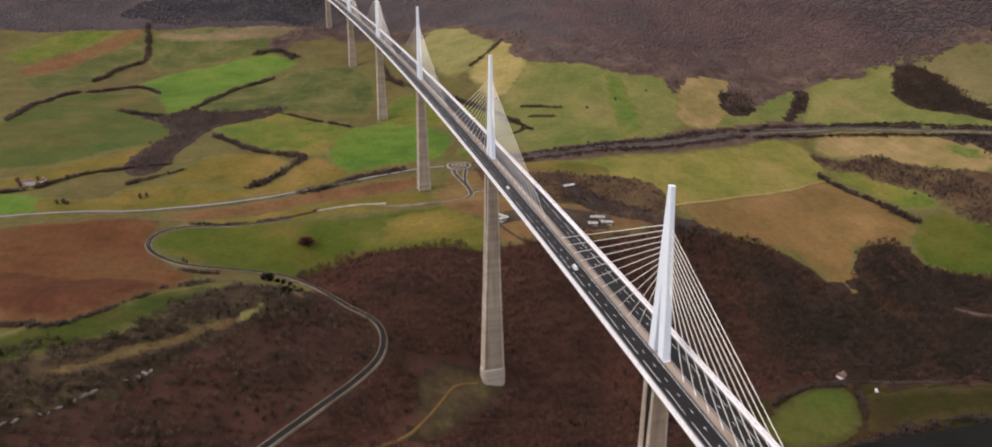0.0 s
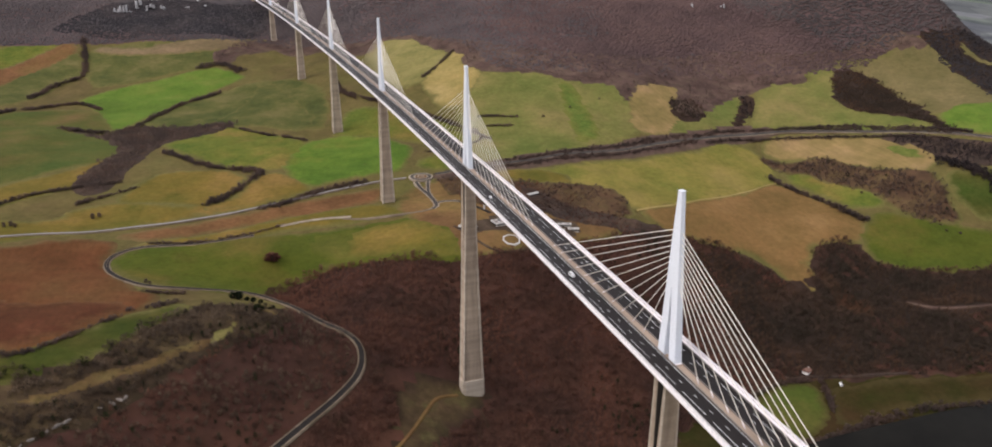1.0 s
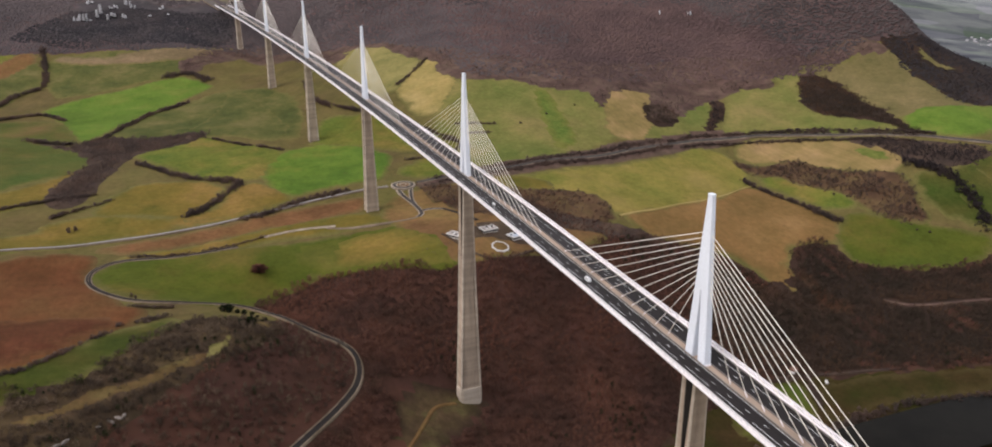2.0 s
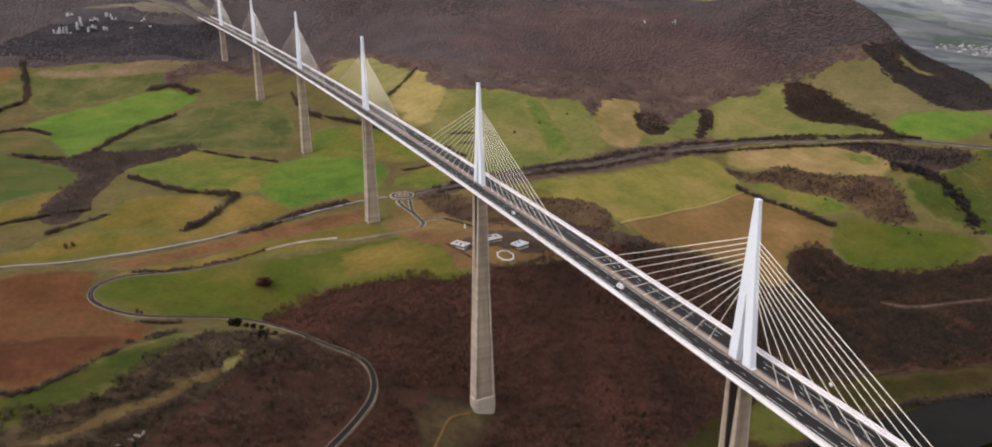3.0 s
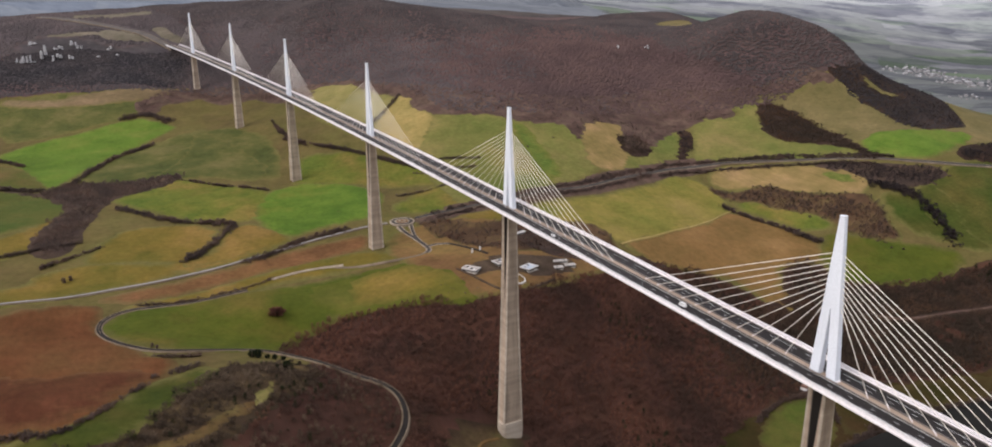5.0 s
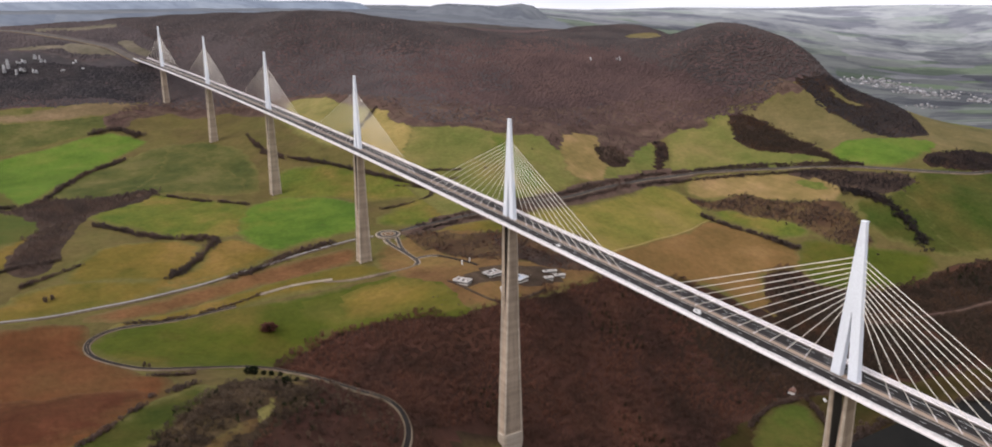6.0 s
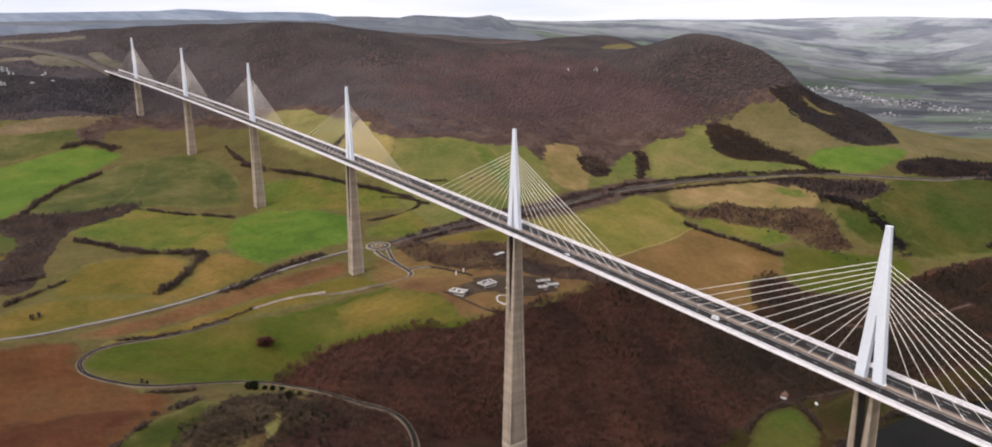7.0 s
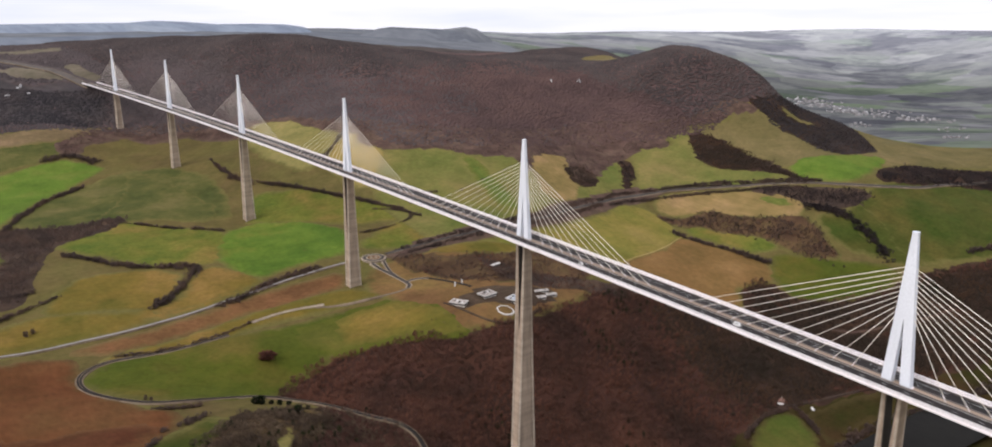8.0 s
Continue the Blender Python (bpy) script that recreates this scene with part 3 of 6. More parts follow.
def ribbon(name, line, width, mat, lift, step=7.0, bed=0.0):
    """A road laid along a line on the land, with sides that go down into it."""
    c = spaced(rounded(line, 3, False), step, False)
    verts, faces = [], []
    for i, p in enumerate(c):
        d = (c[min(i + 1, len(c) - 1)] - c[max(i - 1, 0)]).normalized()
        q = Vector((-d.y, d.x))
        mid = height(p.x, p.y)
        for u, drop in ((-width / 2 - 0.8, 1.6), (-width / 2, 0), (width / 2, 0), (width / 2 + 0.8, 1.6)):
            at = p + q * u
            h = max(height(at.x, at.y), 0.5 * mid + 0.5 * height(at.x, at.y)) + lift - drop
            verts.append((at.x, at.y, h))
    for i in range(len(c) - 1):
        for j in range(3):
            a = i * 4 + j
            faces.append((a, a + 4, a + 5, a + 1))
    return whole(mesh_of(name, verts, faces, mat, False), [0.35, 1, 1, 0.35] * len(c))


build_ground()


# ---- fields and meadows ----
field([(100, 262), (180, 290), (250, 308), (385, 316), (470, 290), (640, 232), (830, 200), (980, 120), (900, 20), (600, 40), (400, 30), (250, -40), (-120, -80), (-260, -20), (-60, 120), (0, 230)], BANK, "dim brownish grass on the valley floor", 0.4, grow=0.0)
field([(-767, 1596), (-699, 1717), (-559, 1784), (-535, 1756), (-636, 1655), (-718, 1569)], GREEN, "green pasture under the wooded slope")
field([(-716, 1509), (-695, 1571), (-633, 1641), (-525, 1754), (-504, 1708), (-589, 1606), (-649, 1524), (-696, 1474)], RED_EARTH, "reddish bare strip of earth")
field([(-694, 1465), (-642, 1521), (-589, 1602), (-503, 1702), (-484, 1597), (-530, 1550), (-552, 1454), (-610, 1399), (-651, 1384)], DULL_GREEN, "dull green pasture under the wooded slope")
field([(-483, 1699), (-397, 1717), (-223, 1703), (-208, 1599), (-246, 1553), (-320, 1546), (-385, 1517), (-448, 1503), (-470, 1583)], DULL_GREEN, "dull brownish grass field")
field([(-470, 1427), (-431, 1465), (-383, 1493), (-319, 1512), (-252, 1539), (-211, 1546), (-156, 1467), (-199, 1422), (-250, 1368), (-308, 1302), (-346, 1229), (-382, 1145), (-427, 1323)], BRIGHT, "bright green strip of winter crop on the terrace")
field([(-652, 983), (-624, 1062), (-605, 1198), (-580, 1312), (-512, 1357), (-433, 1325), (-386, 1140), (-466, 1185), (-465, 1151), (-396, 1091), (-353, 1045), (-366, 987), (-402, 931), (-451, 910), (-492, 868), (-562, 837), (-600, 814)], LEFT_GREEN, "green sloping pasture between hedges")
field([(-586, 769), (-549, 791), (-513, 824), (-469, 875), (-430, 890), (-378, 949), (-352, 959), (-379, 886), (-406, 844), (-454, 800), (-495, 778)], OLIVE, "olive pasture beside a hedge")
field([(-579, 747), (-506, 736), (-467, 704), (-483, 673), (-548, 649)], BRIGHT, "bright green field by a farmhouse")
field([(-343, 1190), (-306, 1275), (-225, 1361), (-147, 1401), (-69, 1385), (-27, 1279), (-28, 1153), (-57, 1046), (-133, 1144), (-211, 1153), (-297, 1119)], DULL_GREEN, "dull green grassland round a pier")
field([(-300, 1020), (-253, 1090), (-200, 1113), (-137, 1044), (-88, 967), (-107, 865), (-146, 843), (-200, 872), (-248, 934)], GREEN, "green pasture below a thin hedge")
field([(-322, 836), (-286, 868), (-218, 859), (-190, 822), (-208, 787), (-242, 746), (-292, 763), (-347, 772)], OLIVE, "yellowish olive pasture inside a bent hedge")
field([(-489, 722), (-422, 710), (-392, 748), (-346, 766), (-246, 736), (-193, 761), (-131, 787), (-111, 765), (-168, 730), (-249, 714), (-340, 695), (-422, 674), (-471, 651)], OLIVE, "olive pasture above the main road")
field([(-126, 866), (-89, 953), (-29, 1002), (24, 952), (65, 881), (25, 787), (-19, 784), (-63, 787), (-100, 767), (-126, 814)], DEEP, "deep green field beside a tall pier")
field([(-33, 1006), (13, 1117), (76, 1076), (130, 968), (189, 904), (165, 862), (93, 893), (28, 963)], GREEN, "olive green pasture under the viaduct")
field([(60, 808), (119, 841), (187, 862), (254, 853), (262, 794), (211, 753), (125, 756), (75, 777)], GREEN, "green pasture beside the roundabout")
field([(-140, 822), (-102, 764), (-134, 755), (-187, 733), (-253, 728), (-202, 759), (-159, 825)], OLIVE, "yellowish olive strip above the main road")
field([(-120, 1418), (-88, 1284), (-57, 1103), (-84, 1048), (-145, 1108), (-198, 1124), (-268, 1078), (-159, 1263)], DULL_GREEN, "dull green slope below a pier")
field([(157, 718), (206, 722), (308, 730), (420, 747), (525, 776), (590, 817), (641, 806), (649, 755), (607, 687), (520, 641), (432, 615), (317, 580), (260, 592), (253, 632), (220, 681)], FRESH_OLIVE, "large olive pasture beyond the viaduct")
field([(311, 577), (431, 613), (519, 639), (606, 682), (620, 628), (655, 548), (642, 526), (605, 499), (538, 513), (516, 495), (484, 429), (470, 444), (460, 484), (442, 515), (383, 527), (324, 539)], STRAW, "large straw brown field tapering into the wood")
field([(660, 723), (693, 676), (706, 607), (709, 564), (672, 574), (651, 620), (645, 684)], GREEN, "narrow green pasture along a dark hedge")
field([(627, 510), (683, 547), (721, 519), (762, 484), (808, 453), (831, 422), (787, 405), (731, 405), (656, 420), (604, 458)], CRESCENT, "broad green field beside the wood")
field([(839, 571), (876, 539), (885, 484), (858, 443), (820, 478), (812, 534)], MEADOW, "narrow green pasture between hedges")
field([(882, 548), (933, 552), (1008, 528), (1034, 509), (885, 404), (860, 420), (846, 444), (857, 492)], MEADOW, "dark green pasture behind a hedge")
field([(935, 570), (1047, 568), (1156, 538), (1254, 464), (1241, 377), (1072, 308), (963, 360), (882, 413), (886, 460), (928, 509)], MEADOW, "large green pasture on a slope")
field([(93, 1390), (135, 1467), (196, 1361), (204, 1260), (220, 1213), (180, 1155), (140, 1130), (109, 1130), (90, 1250)], YELLOW_GREEN, "olive yellow pasture under the hill")
field([(232, 1215), (250, 1180), (228, 1142), (249, 1083), (216, 1037), (181, 996), (155, 1010), (150, 1121), (185, 1165)], PALE, "pale straw coloured pasture under the hill")
field([(247, 1083), (265, 1082), (346, 1062), (392, 1022), (483, 991), (478, 929), (440, 835), (356, 795), (278, 775), (150, 756), (160, 900), (178, 990), (215, 1037)], OLIVE_GREEN, "long olive green pasture under the hill")
field([(373, 1016), (399, 1005), (387, 941), (380, 874), (367, 823), (324, 807), (336, 871), (356, 948)], DEEP_STRIP, "deep green strip down the long pasture", grow=12.0, soft=44.0)
field([(515, 990), (580, 1012), (617, 1002), (584, 947), (557, 932), (541, 889), (565, 868), (490, 834), (447, 838), (442, 856), (478, 929)], TAN, "tan stubble field at the foot of the wood")
field([(537, 882), (570, 877), (679, 958), (739, 975), (690, 881), (640, 858), (568, 851), (500, 835)], OLIVE_GREEN, "olive pasture beside a dark copse")
field([(813, 988), (850, 975), (865, 954), (906, 963), (893, 996), (948, 973), (899, 910), (872, 864), (889, 808), (914, 764), (935, 705), (920, 680), (867, 720), (831, 770), (787, 818), (736, 838), (680, 860), (736, 913), (775, 971)], OLIVE_GREEN, "olive green rough pasture above the road")
field([(687, 818), (715, 816), (771, 796), (816, 750), (842, 704), (861, 667), (858, 638), (849, 615), (811, 595), (779, 630), (751, 684), (728, 733), (712, 755), (685, 764), (665, 790)], TAN, "tan stubble field with a hedge below")
field([(812, 690), (836, 690), (850, 640), (838, 612), (812, 640)], STUBBLE_GREEN, "greener end of a stubble field", grow=4.0, soft=22.0)
field([(948, 973), (983, 990), (1034, 960), (1068, 952), (1087, 962), (1139, 935), (1150, 901), (1131, 847), (1120, 784), (1112, 714), (1105, 698), (1031, 737), (967, 726), (975, 782), (978, 828), (995, 870), (1005, 914), (995, 940)], HAY, "tan grass slope below the cliff")
field([(975, 730), (1031, 737), (1105, 698), (1199, 668), (1178, 640), (1111, 628), (1062, 612), (1006, 610), (960, 637), (943, 685)], BRIGHT, "bright green field below the spur")
field([(1140, 690), (1224, 682), (1300, 750), (1375, 835), (1470, 800), (1520, 690), (1560, 600), (1400, 520), (1296, 569), (1219, 610), (1134, 617), (1190, 650)], HAY, "olive grass slope under the spur")
field([(1440, 800), (1560, 760), (1620, 660), (1540, 640), (1470, 700)], GREEN, "green strip at the foot of the spur", soft=30.0)
field([(1203, 930), (1221, 921), (1208, 894), (1220, 859), (1262, 838), (1221, 833), (1190, 855), (1180, 888)], HAY, "olive clearing in the dark wood", 1.45, grow=0.0)
field([(270, 285), (302, 297), (337, 313), (364, 311), (383, 306), (381, 288), (375, 268), (366, 252), (345, 240), (310, 225), (270, 232), (255, 255)], RIVER_GREEN, "green river meadow at the edge of the wood", grow=2.0)
field([(388, 296), (413, 289), (457, 279), (495, 266), (563, 244), (610, 225), (560, 205), (489, 221), (452, 232), (402, 236), (357, 232), (370, 253), (380, 275)], BANK, "brownish olive river meadow beside the water", grow=2.0)
field([(-540, 590), (-465, 625), (-385, 657), (-342, 646), (-353, 602), (-343, 548), (-314, 494), (-287, 464), (-314, 411), (-354, 369), (-381, 346), (-410, 356), (-473, 393)], PLOUGH, "ploughed field of red-brown soil")
field([(-495, 459), (-458, 473), (-424, 467), (-372, 454), (-336, 457), (-307, 444), (-314, 411), (-354, 369), (-381, 346), (-410, 356), (-473, 393)], DARK_PLOUGH, "dark red ploughed soil at the foot of the slope", 1.5, ragged=10.0, grow=6.0, soft=34.0)
field([(-340, 666), (-252, 686), (-175, 706), (-89, 729), (-12, 725), (-24, 690), (-99, 691), (-180, 678), (-255, 658), (-309, 650)], RED_EARTH, "reddish brown embankment below the main road")
field([(-317, 629), (-256, 647), (-182, 668), (-84, 687), (-22, 671), (4, 635), (-63, 647), (-148, 654), (-238, 626), (-298, 626)], OLIVE, "olive strip of grass between road and track")
field([(125, 725), (170, 730), (221, 722), (250, 695), (240, 664), (212, 672), (172, 692), (133, 699)], OLIVE, "olive strip of grass below the main road")
field([(16, 699), (73, 725), (119, 715), (168, 694), (163, 618), (234, 572), (259, 535), (189, 517), (135, 500), (87, 495), (41, 503), (17, 519), (8, 553), (10, 597), (-5, 649)], ROUGH, "rough brownish grass round the service area")
field([(-335, 588), (-314, 614), (-260, 617), (-191, 622), (-118, 621), (-71, 621), (-47, 597), (-89, 563), (-154, 537), (-180, 514), (-225, 506), (-282, 520), (-320, 558)], CRESCENT, "crescent shaped dark green meadow inside a road bend", grow=16.0)
field([(-112, 622), (-71, 618), (-26, 612), (23, 587), (40, 531), (36, 497), (0, 512), (-64, 546), (-105, 548), (-122, 575), (-126, 600)], MID_MEADOW, "yellowing middle of the meadow above the wood", soft=42.0)
field([(-71, 617), (-26, 612), (23, 587), (40, 531), (36, 497), (0, 514), (-64, 549), (-91, 558)], OLIVE_EDGE, "olive meadow above the wood", grow=9.0, soft=46.0)
field([(-440, 313), (-426, 328), (-378, 341), (-348, 362), (-308, 405), (-266, 435), (-257, 423), (-284, 385), (-325, 343), (-367, 310), (-401, 302), (-433, 291)], DIM_MEADOW, "green strip of pasture below the ploughed field")
field([(-366, 2036), (-319, 2031), (-251, 2024), (-228, 2042), (-194, 2024), (-150, 1978), (-136, 1950), (-173, 1966), (-215, 1972), (-240, 1987), (-255, 2005), (-310, 2010), (-362, 2022)], GREY_GRASS, "tan grass wedge beside the plateau motorway", grow=4.0, soft=10.0)
field([(-128, 2030), (-94, 2034), (-78, 1980), (-54, 1941), (-74, 1930), (-108, 1968)], GREY_GRASS, "dull olive grass mound behind the abutment", grow=4.0, soft=10.0)
field([(-295, 2203), (-242, 2183), (-172, 2183), (-107, 2178), (-112, 2149), (-177, 2147), (-245, 2153), (-298, 2168)], GREY_GRASS, "pale grass strip on the plateau")
field([(-463, 1718), (-351, 1679), (-331, 1703), (-180, 1697), (-108, 1724), (-89, 1709), (-184, 1650), (-288, 1647), (-389, 1661), (-463, 1695)], DULL, "reddish bare earth at the foot of the wood")
field([(41, 557), (74, 561), (106, 572), (150, 566), (207, 553), (205, 530), (180, 514), (120, 510), (105, 520), (76, 533), (52, 521)], YARD, "dark paved yard of a service area", 1.55, 2.0, 3.0, 6.0)
field([(54, 524), (76, 536), (105, 525), (121, 518), (106, 492), (78, 495), (60, 508)], ROUGH, "olive lawn inside the service yard", 1.62, 2.0, 3.0, 8.0)


# ---- floors of the woods, heath and roads ----
def floor_of(outline, mat, label, lift=0.5, ragged=7.0, soft=20.0, grow=9.0):
    return thing("woodland_floor", label, "woodland floor", patch("woodland_floor", outline, mat, lift, ragged, 4.0 if soft < 14 else 14.0 if soft < 40 else 24.0, 4.0 if soft < 14 else 10.0, grow=grow, soft=soft), kind="structure")


HILL = [(-1500, 1790), (-700, 1760), (-400, 1740), (-200, 1690), (-95, 1712), (-20, 1600), (75, 1530), (190, 1420), (262, 1230), (275, 1110), (320, 1075),
        (420, 1060), (531, 1030), (640, 1055), (728, 1065), (800, 1040), (907, 975), (1042, 955), (1110, 985), (1200, 950), (1300, 975), (1400, 1080),
        (1420, 1300), (1440, 1600), (1450, 1850), (1300, 2010), (700, 2150), (300, 2350), (0, 2600), (-300, 2800), (-420, 2650), (-230, 2420), (-80, 2150), (-40, 2010), (-20, 1930), (-130, 1885), (-300, 1935), (-700, 1930), (-1500, 1980)]
HILL_FACE = [(-950, 1775), (-700, 1760), (-400, 1740), (-200, 1690), (-95, 1712), (-20, 1600), (75, 1530), (190, 1420), (262, 1230), (275, 1110), (320, 1075), (420, 1060), (531, 1030), (640, 1055),
             (728, 1065), (800, 1040), (907, 975), (1042, 955), (1110, 985), (1200, 950), (1300, 975), (1400, 1080), (1420, 1300), (1440, 1600), (1450, 1850), (1330, 1990), (1200, 1880), (1060, 1700), (880, 1720),
             (660, 1880), (480, 2020), (330, 2120), (120, 2280), (-60, 2420), (-150, 2330), (-80, 2150), (-40, 2010), (-20, 1930), (-130, 1885), (-300, 1935), (-700, 1930), (-950, 1950)]
HILL_FOOT = [(60, 1480), (110, 1470), (160, 1425), (198, 1370), (206, 1265), (238, 1226), (248, 1180), (228, 1146), (243, 1115), (267, 1084), (311, 1072), (350, 1064), (394, 1024), (449, 1005), (478, 990), (466, 945), (476, 932),
             (515, 990), (580, 1010), (617, 1002), (590, 955), (562, 930), (564, 891), (627, 919), (679, 958), (740, 980), (813, 990), (871, 963), (900, 996), (976, 992), (1075, 968), (1150, 925),
             (1120, 985), (982, 1010), (897, 1045), (816, 1110), (740, 1125), (661, 1117), (501, 1104), (420, 1138), (339, 1170), (280, 1225), (235, 1320), (150, 1480)]
MAIN_WOOD = [(-190, 505), (-165, 530), (-122, 547), (-65, 542), (0, 511), (36, 489), (94, 488), (168, 511), (280, 536), (383, 530), (439, 491), (462, 442), (485, 430),
             (494, 451), (554, 517), (610, 516), (584, 462), (656, 419), (740, 401), (827, 396), (960, 345), (1060, 280), (1000, 180), (800, 190), (640, 225), (520, 262), (470, 282), (420, 300), (385, 312),
             (330, 318), (250, 300), (180, 255), (60, 225), (-60, 200), (-160, 190), (-260, 180), (-215, 234), (-173, 270), (-138, 302), (-110, 334), (-102, 365), (-113, 385), (-137, 407), (-165, 461)]
LEFT_WOOD = [(-470, 215), (-400, 238), (-373, 252), (-332, 262), (-303, 279), (-253, 325), (-218, 364), (-178, 395), (-168, 450), (-138, 404), (-115, 384), (-105, 365), (-112, 336), (-140, 305), (-175, 273), (-216, 237), (-272, 181), (-320, 120), (-480, 120)]
BELT = [(-470, 300), (-393, 322), (-350, 322), (-325, 327), (-306, 355), (-288, 390), (-257, 423), (-225, 438), (-183, 434), (-165, 420), (-178, 390), (-218, 362), (-255, 330), (-288, 296), (-318, 270), (-360, 256), (-392, 244), (-470, 225)]
GLADES = ([(-382, 288), (-356, 298), (-341, 302), (-325, 312), (-298, 323), (-280, 332), (-253, 354), (-239, 360), (-231, 353), (-248, 340), (-271, 322), (-292, 309), (-310, 300), (-327, 294), (-344, 286), (-367, 282)],
          [(-242, 352), (-236, 364), (-226, 378), (-220, 391), (-211, 391), (-217, 370), (-229, 355), (-238, 347)], [(-196, 430), (-182, 432), (-172, 416), (-184, 410)])
SLOPE = [(-86, 359), (-52, 350), (-25, 362), (0, 330), (-4, 300), (-30, 250), (-106, 228), (-186, 232), (-142, 276), (-107, 320)]
JUNCTION_WOOD = [(66, 738), (96, 738), (131, 697), (184, 682), (250, 655), (290, 640), (300, 590), (280, 556), (232, 550), (198, 573), (143, 574), (104, 592), (86, 622), (78, 670), (62, 697)]
BLOB_WOOD = [(-463, 1174), (-400, 1090), (-353, 1166), (-287, 1136), (-167, 1147), (-242, 1069), (-311, 1030), (-334, 964), (-358, 859), (-387, 798), (-406, 844), (-384, 930), (-349, 1024)]
SPUR_WOOD = [(940, 962), (969, 970), (992, 947), (1008, 914), (991, 863), (980, 818), (978, 776), (950, 721), (945, 667), (933, 652), (925, 685), (934, 729), (919, 772), (889, 812), (882, 854), (879, 874), (898, 909)]
CLIFF_WOOD = [(1140, 962), (1153, 941), (1140, 886), (1132, 838), (1128, 788), (1106, 728), (1135, 694), (1220, 680), (1295, 753), (1361, 830), (1400, 920), (1390, 1060), (1300, 978), (1210, 955)]
COPSE = [(569, 952), (600, 963), (628, 943), (618, 904), (592, 887), (558, 880), (545, 901)]
VALE_WOOD = [(647, 781), (667, 757), (694, 742), (735, 731), (745, 690), (755, 659), (775, 628), (812, 595), (812, 563), (790, 526), (784, 492), (746, 500), (723, 524), (715, 559), (722, 594), (700, 623), (688, 663), (688, 709), (652, 725), (640, 760)]
ROAD_WOOD = [(1059, 592), (1119, 612), (1210, 608), (1282, 565), (1360, 510), (1460, 470), (1440, 420), (1252, 458), (1185, 510), (1110, 545), (1065, 565)]
GULLY = [(740, 980), (750, 957), (708, 903), (660, 864), (648, 872), (700, 920)]
FOOT_SCRUB = [(-217, 1627), (-152, 1696), (-122, 1720), (-72, 1718), (6, 1648), (78, 1523), (121, 1448), (117, 1399), (68, 1451), (30, 1545), (-6, 1556), (-51, 1585), (-73, 1656), (-116, 1630), (-164, 1633), (-188, 1566), (-209, 1573), (-209, 1610)]
PLATEAU_WOOD = [(-1500, 1985), (-700, 1915), (-300, 1915), (-130, 1872), (-20, 1920), (-40, 2010), (-80, 2150), (-150, 2330), (-300, 2560), (-800, 2700), (-1500, 2600)]
PLATEAU_GRASS = ([(-366, 2036), (-319, 2031), (-251, 2024), (-228, 2042), (-194, 2024), (-150, 1978), (-136, 1950), (-173, 1966), (-215, 1972), (-240, 1987), (-255, 2005), (-310, 2010), (-362, 2022)], [(-128, 2030), (-94, 2034), (-78, 1980), (-54, 1941), (-74, 1930), (-108, 1968)], [(-295, 2203), (-242, 2183), (-172, 2183), (-107, 2178), (-112, 2149), (-177, 2147), (-245, 2153), (-298, 2168)])
SPUR_CLEARING = [(1203, 930), (1221, 921), (1208, 894), (1220, 859), (1262, 838), (1221, 833), (1190, 855), (1180, 888)]
CREST_CLEARING = [(1070, 1478), (1120, 1500), (1203, 1498), (1150, 1410), (1085, 1325), (1060, 1340), (1068, 1400)]
LANE_WOOD = [(838, 730), (886, 681), (890, 650), (925, 622), (998, 563), (966, 553), (915, 558), (866, 582), (850, 616), (850, 671)]
floor_of(HILL, HILL_FLOOR, "brown leafless woodland floor of the steep hill")
HILL_WEST = [(-1500, 1800), (-700, 1770), (-400, 1750), (-200, 1700), (-95, 1722), (-15, 1612), (80, 1545), (150, 1480), (210, 1600), (260, 1800), (200, 2000), (100, 2300), (-100, 2560), (-220, 2420), (-75, 2150), (-35, 2010), (-15, 1935), (-130, 1890), (-300, 1930), (-700, 1925), (-1500, 1970)]
CRESTLINE = [(230, 1700), (330, 1730), (600, 1560), (840, 1490), (900, 1390), (980, 1370), (1020, 1250), (1070, 1110), (1150, 1020), (1270, 985), (1340, 1010), (1300, 1300), (1150, 1600), (900, 1700), (600, 1800), (350, 1950), (100, 2200), (-50, 2250), (60, 2050), (180, 1850)]
CLIFFSIDE = [(-560, 1850), (-470, 1905), (-436, 1960), (-394, 2030), (-372, 2036), (-308, 2008), (-246, 1962), (-212, 1935), (-136, 1950), (-85, 1930), (-60, 1849), (-70, 1761), (-150, 1725), (-283, 1730), (-400, 1770), (-520, 1800)]
floor_of(PLATEAU_WOOD, GREY_FLOOR, "grey-brown leaf litter of the plateau wood", 0.45)
floor_of(HILL_WEST, GREY_FLOOR, "grey leaf litter of the hill wood", 0.6, 22.0, 150.0)
floor_of(CRESTLINE, DARK_FLOOR, "dark litter along the hill crest", 0.7, 25.0, 120.0)
floor_of(CLIFFSIDE, DARK_FLOOR, "dark rocky floor of the cliff wood", 0.75, 18.0, 40.0)
floor_of(CREST_CLEARING, HAY, "pale olive clearing behind the hill crest", 1.2)
floor_of(HILL_FOOT, HEATH, "reddish brown heath at the foot of the hill", 1.5, 8.0, 20.0)
floor_of(FOOT_SCRUB, HEATH, "brown scrubby ground below the wooded hill", 1.45)
floor_of(MAIN_WOOD, LITTER, "dark brown leaf litter of the valley wood")
MAIN_EAST = [(350, 526), (400, 520), (470, 440), (494, 451), (554, 517), (610, 516), (584, 462), (656, 419), (740, 401), (827, 396), (960, 345), (1060, 280), (1000, 180), (800, 190), (640, 225), (520, 262), (430, 296), (345, 316), (318, 380), (325, 450)]
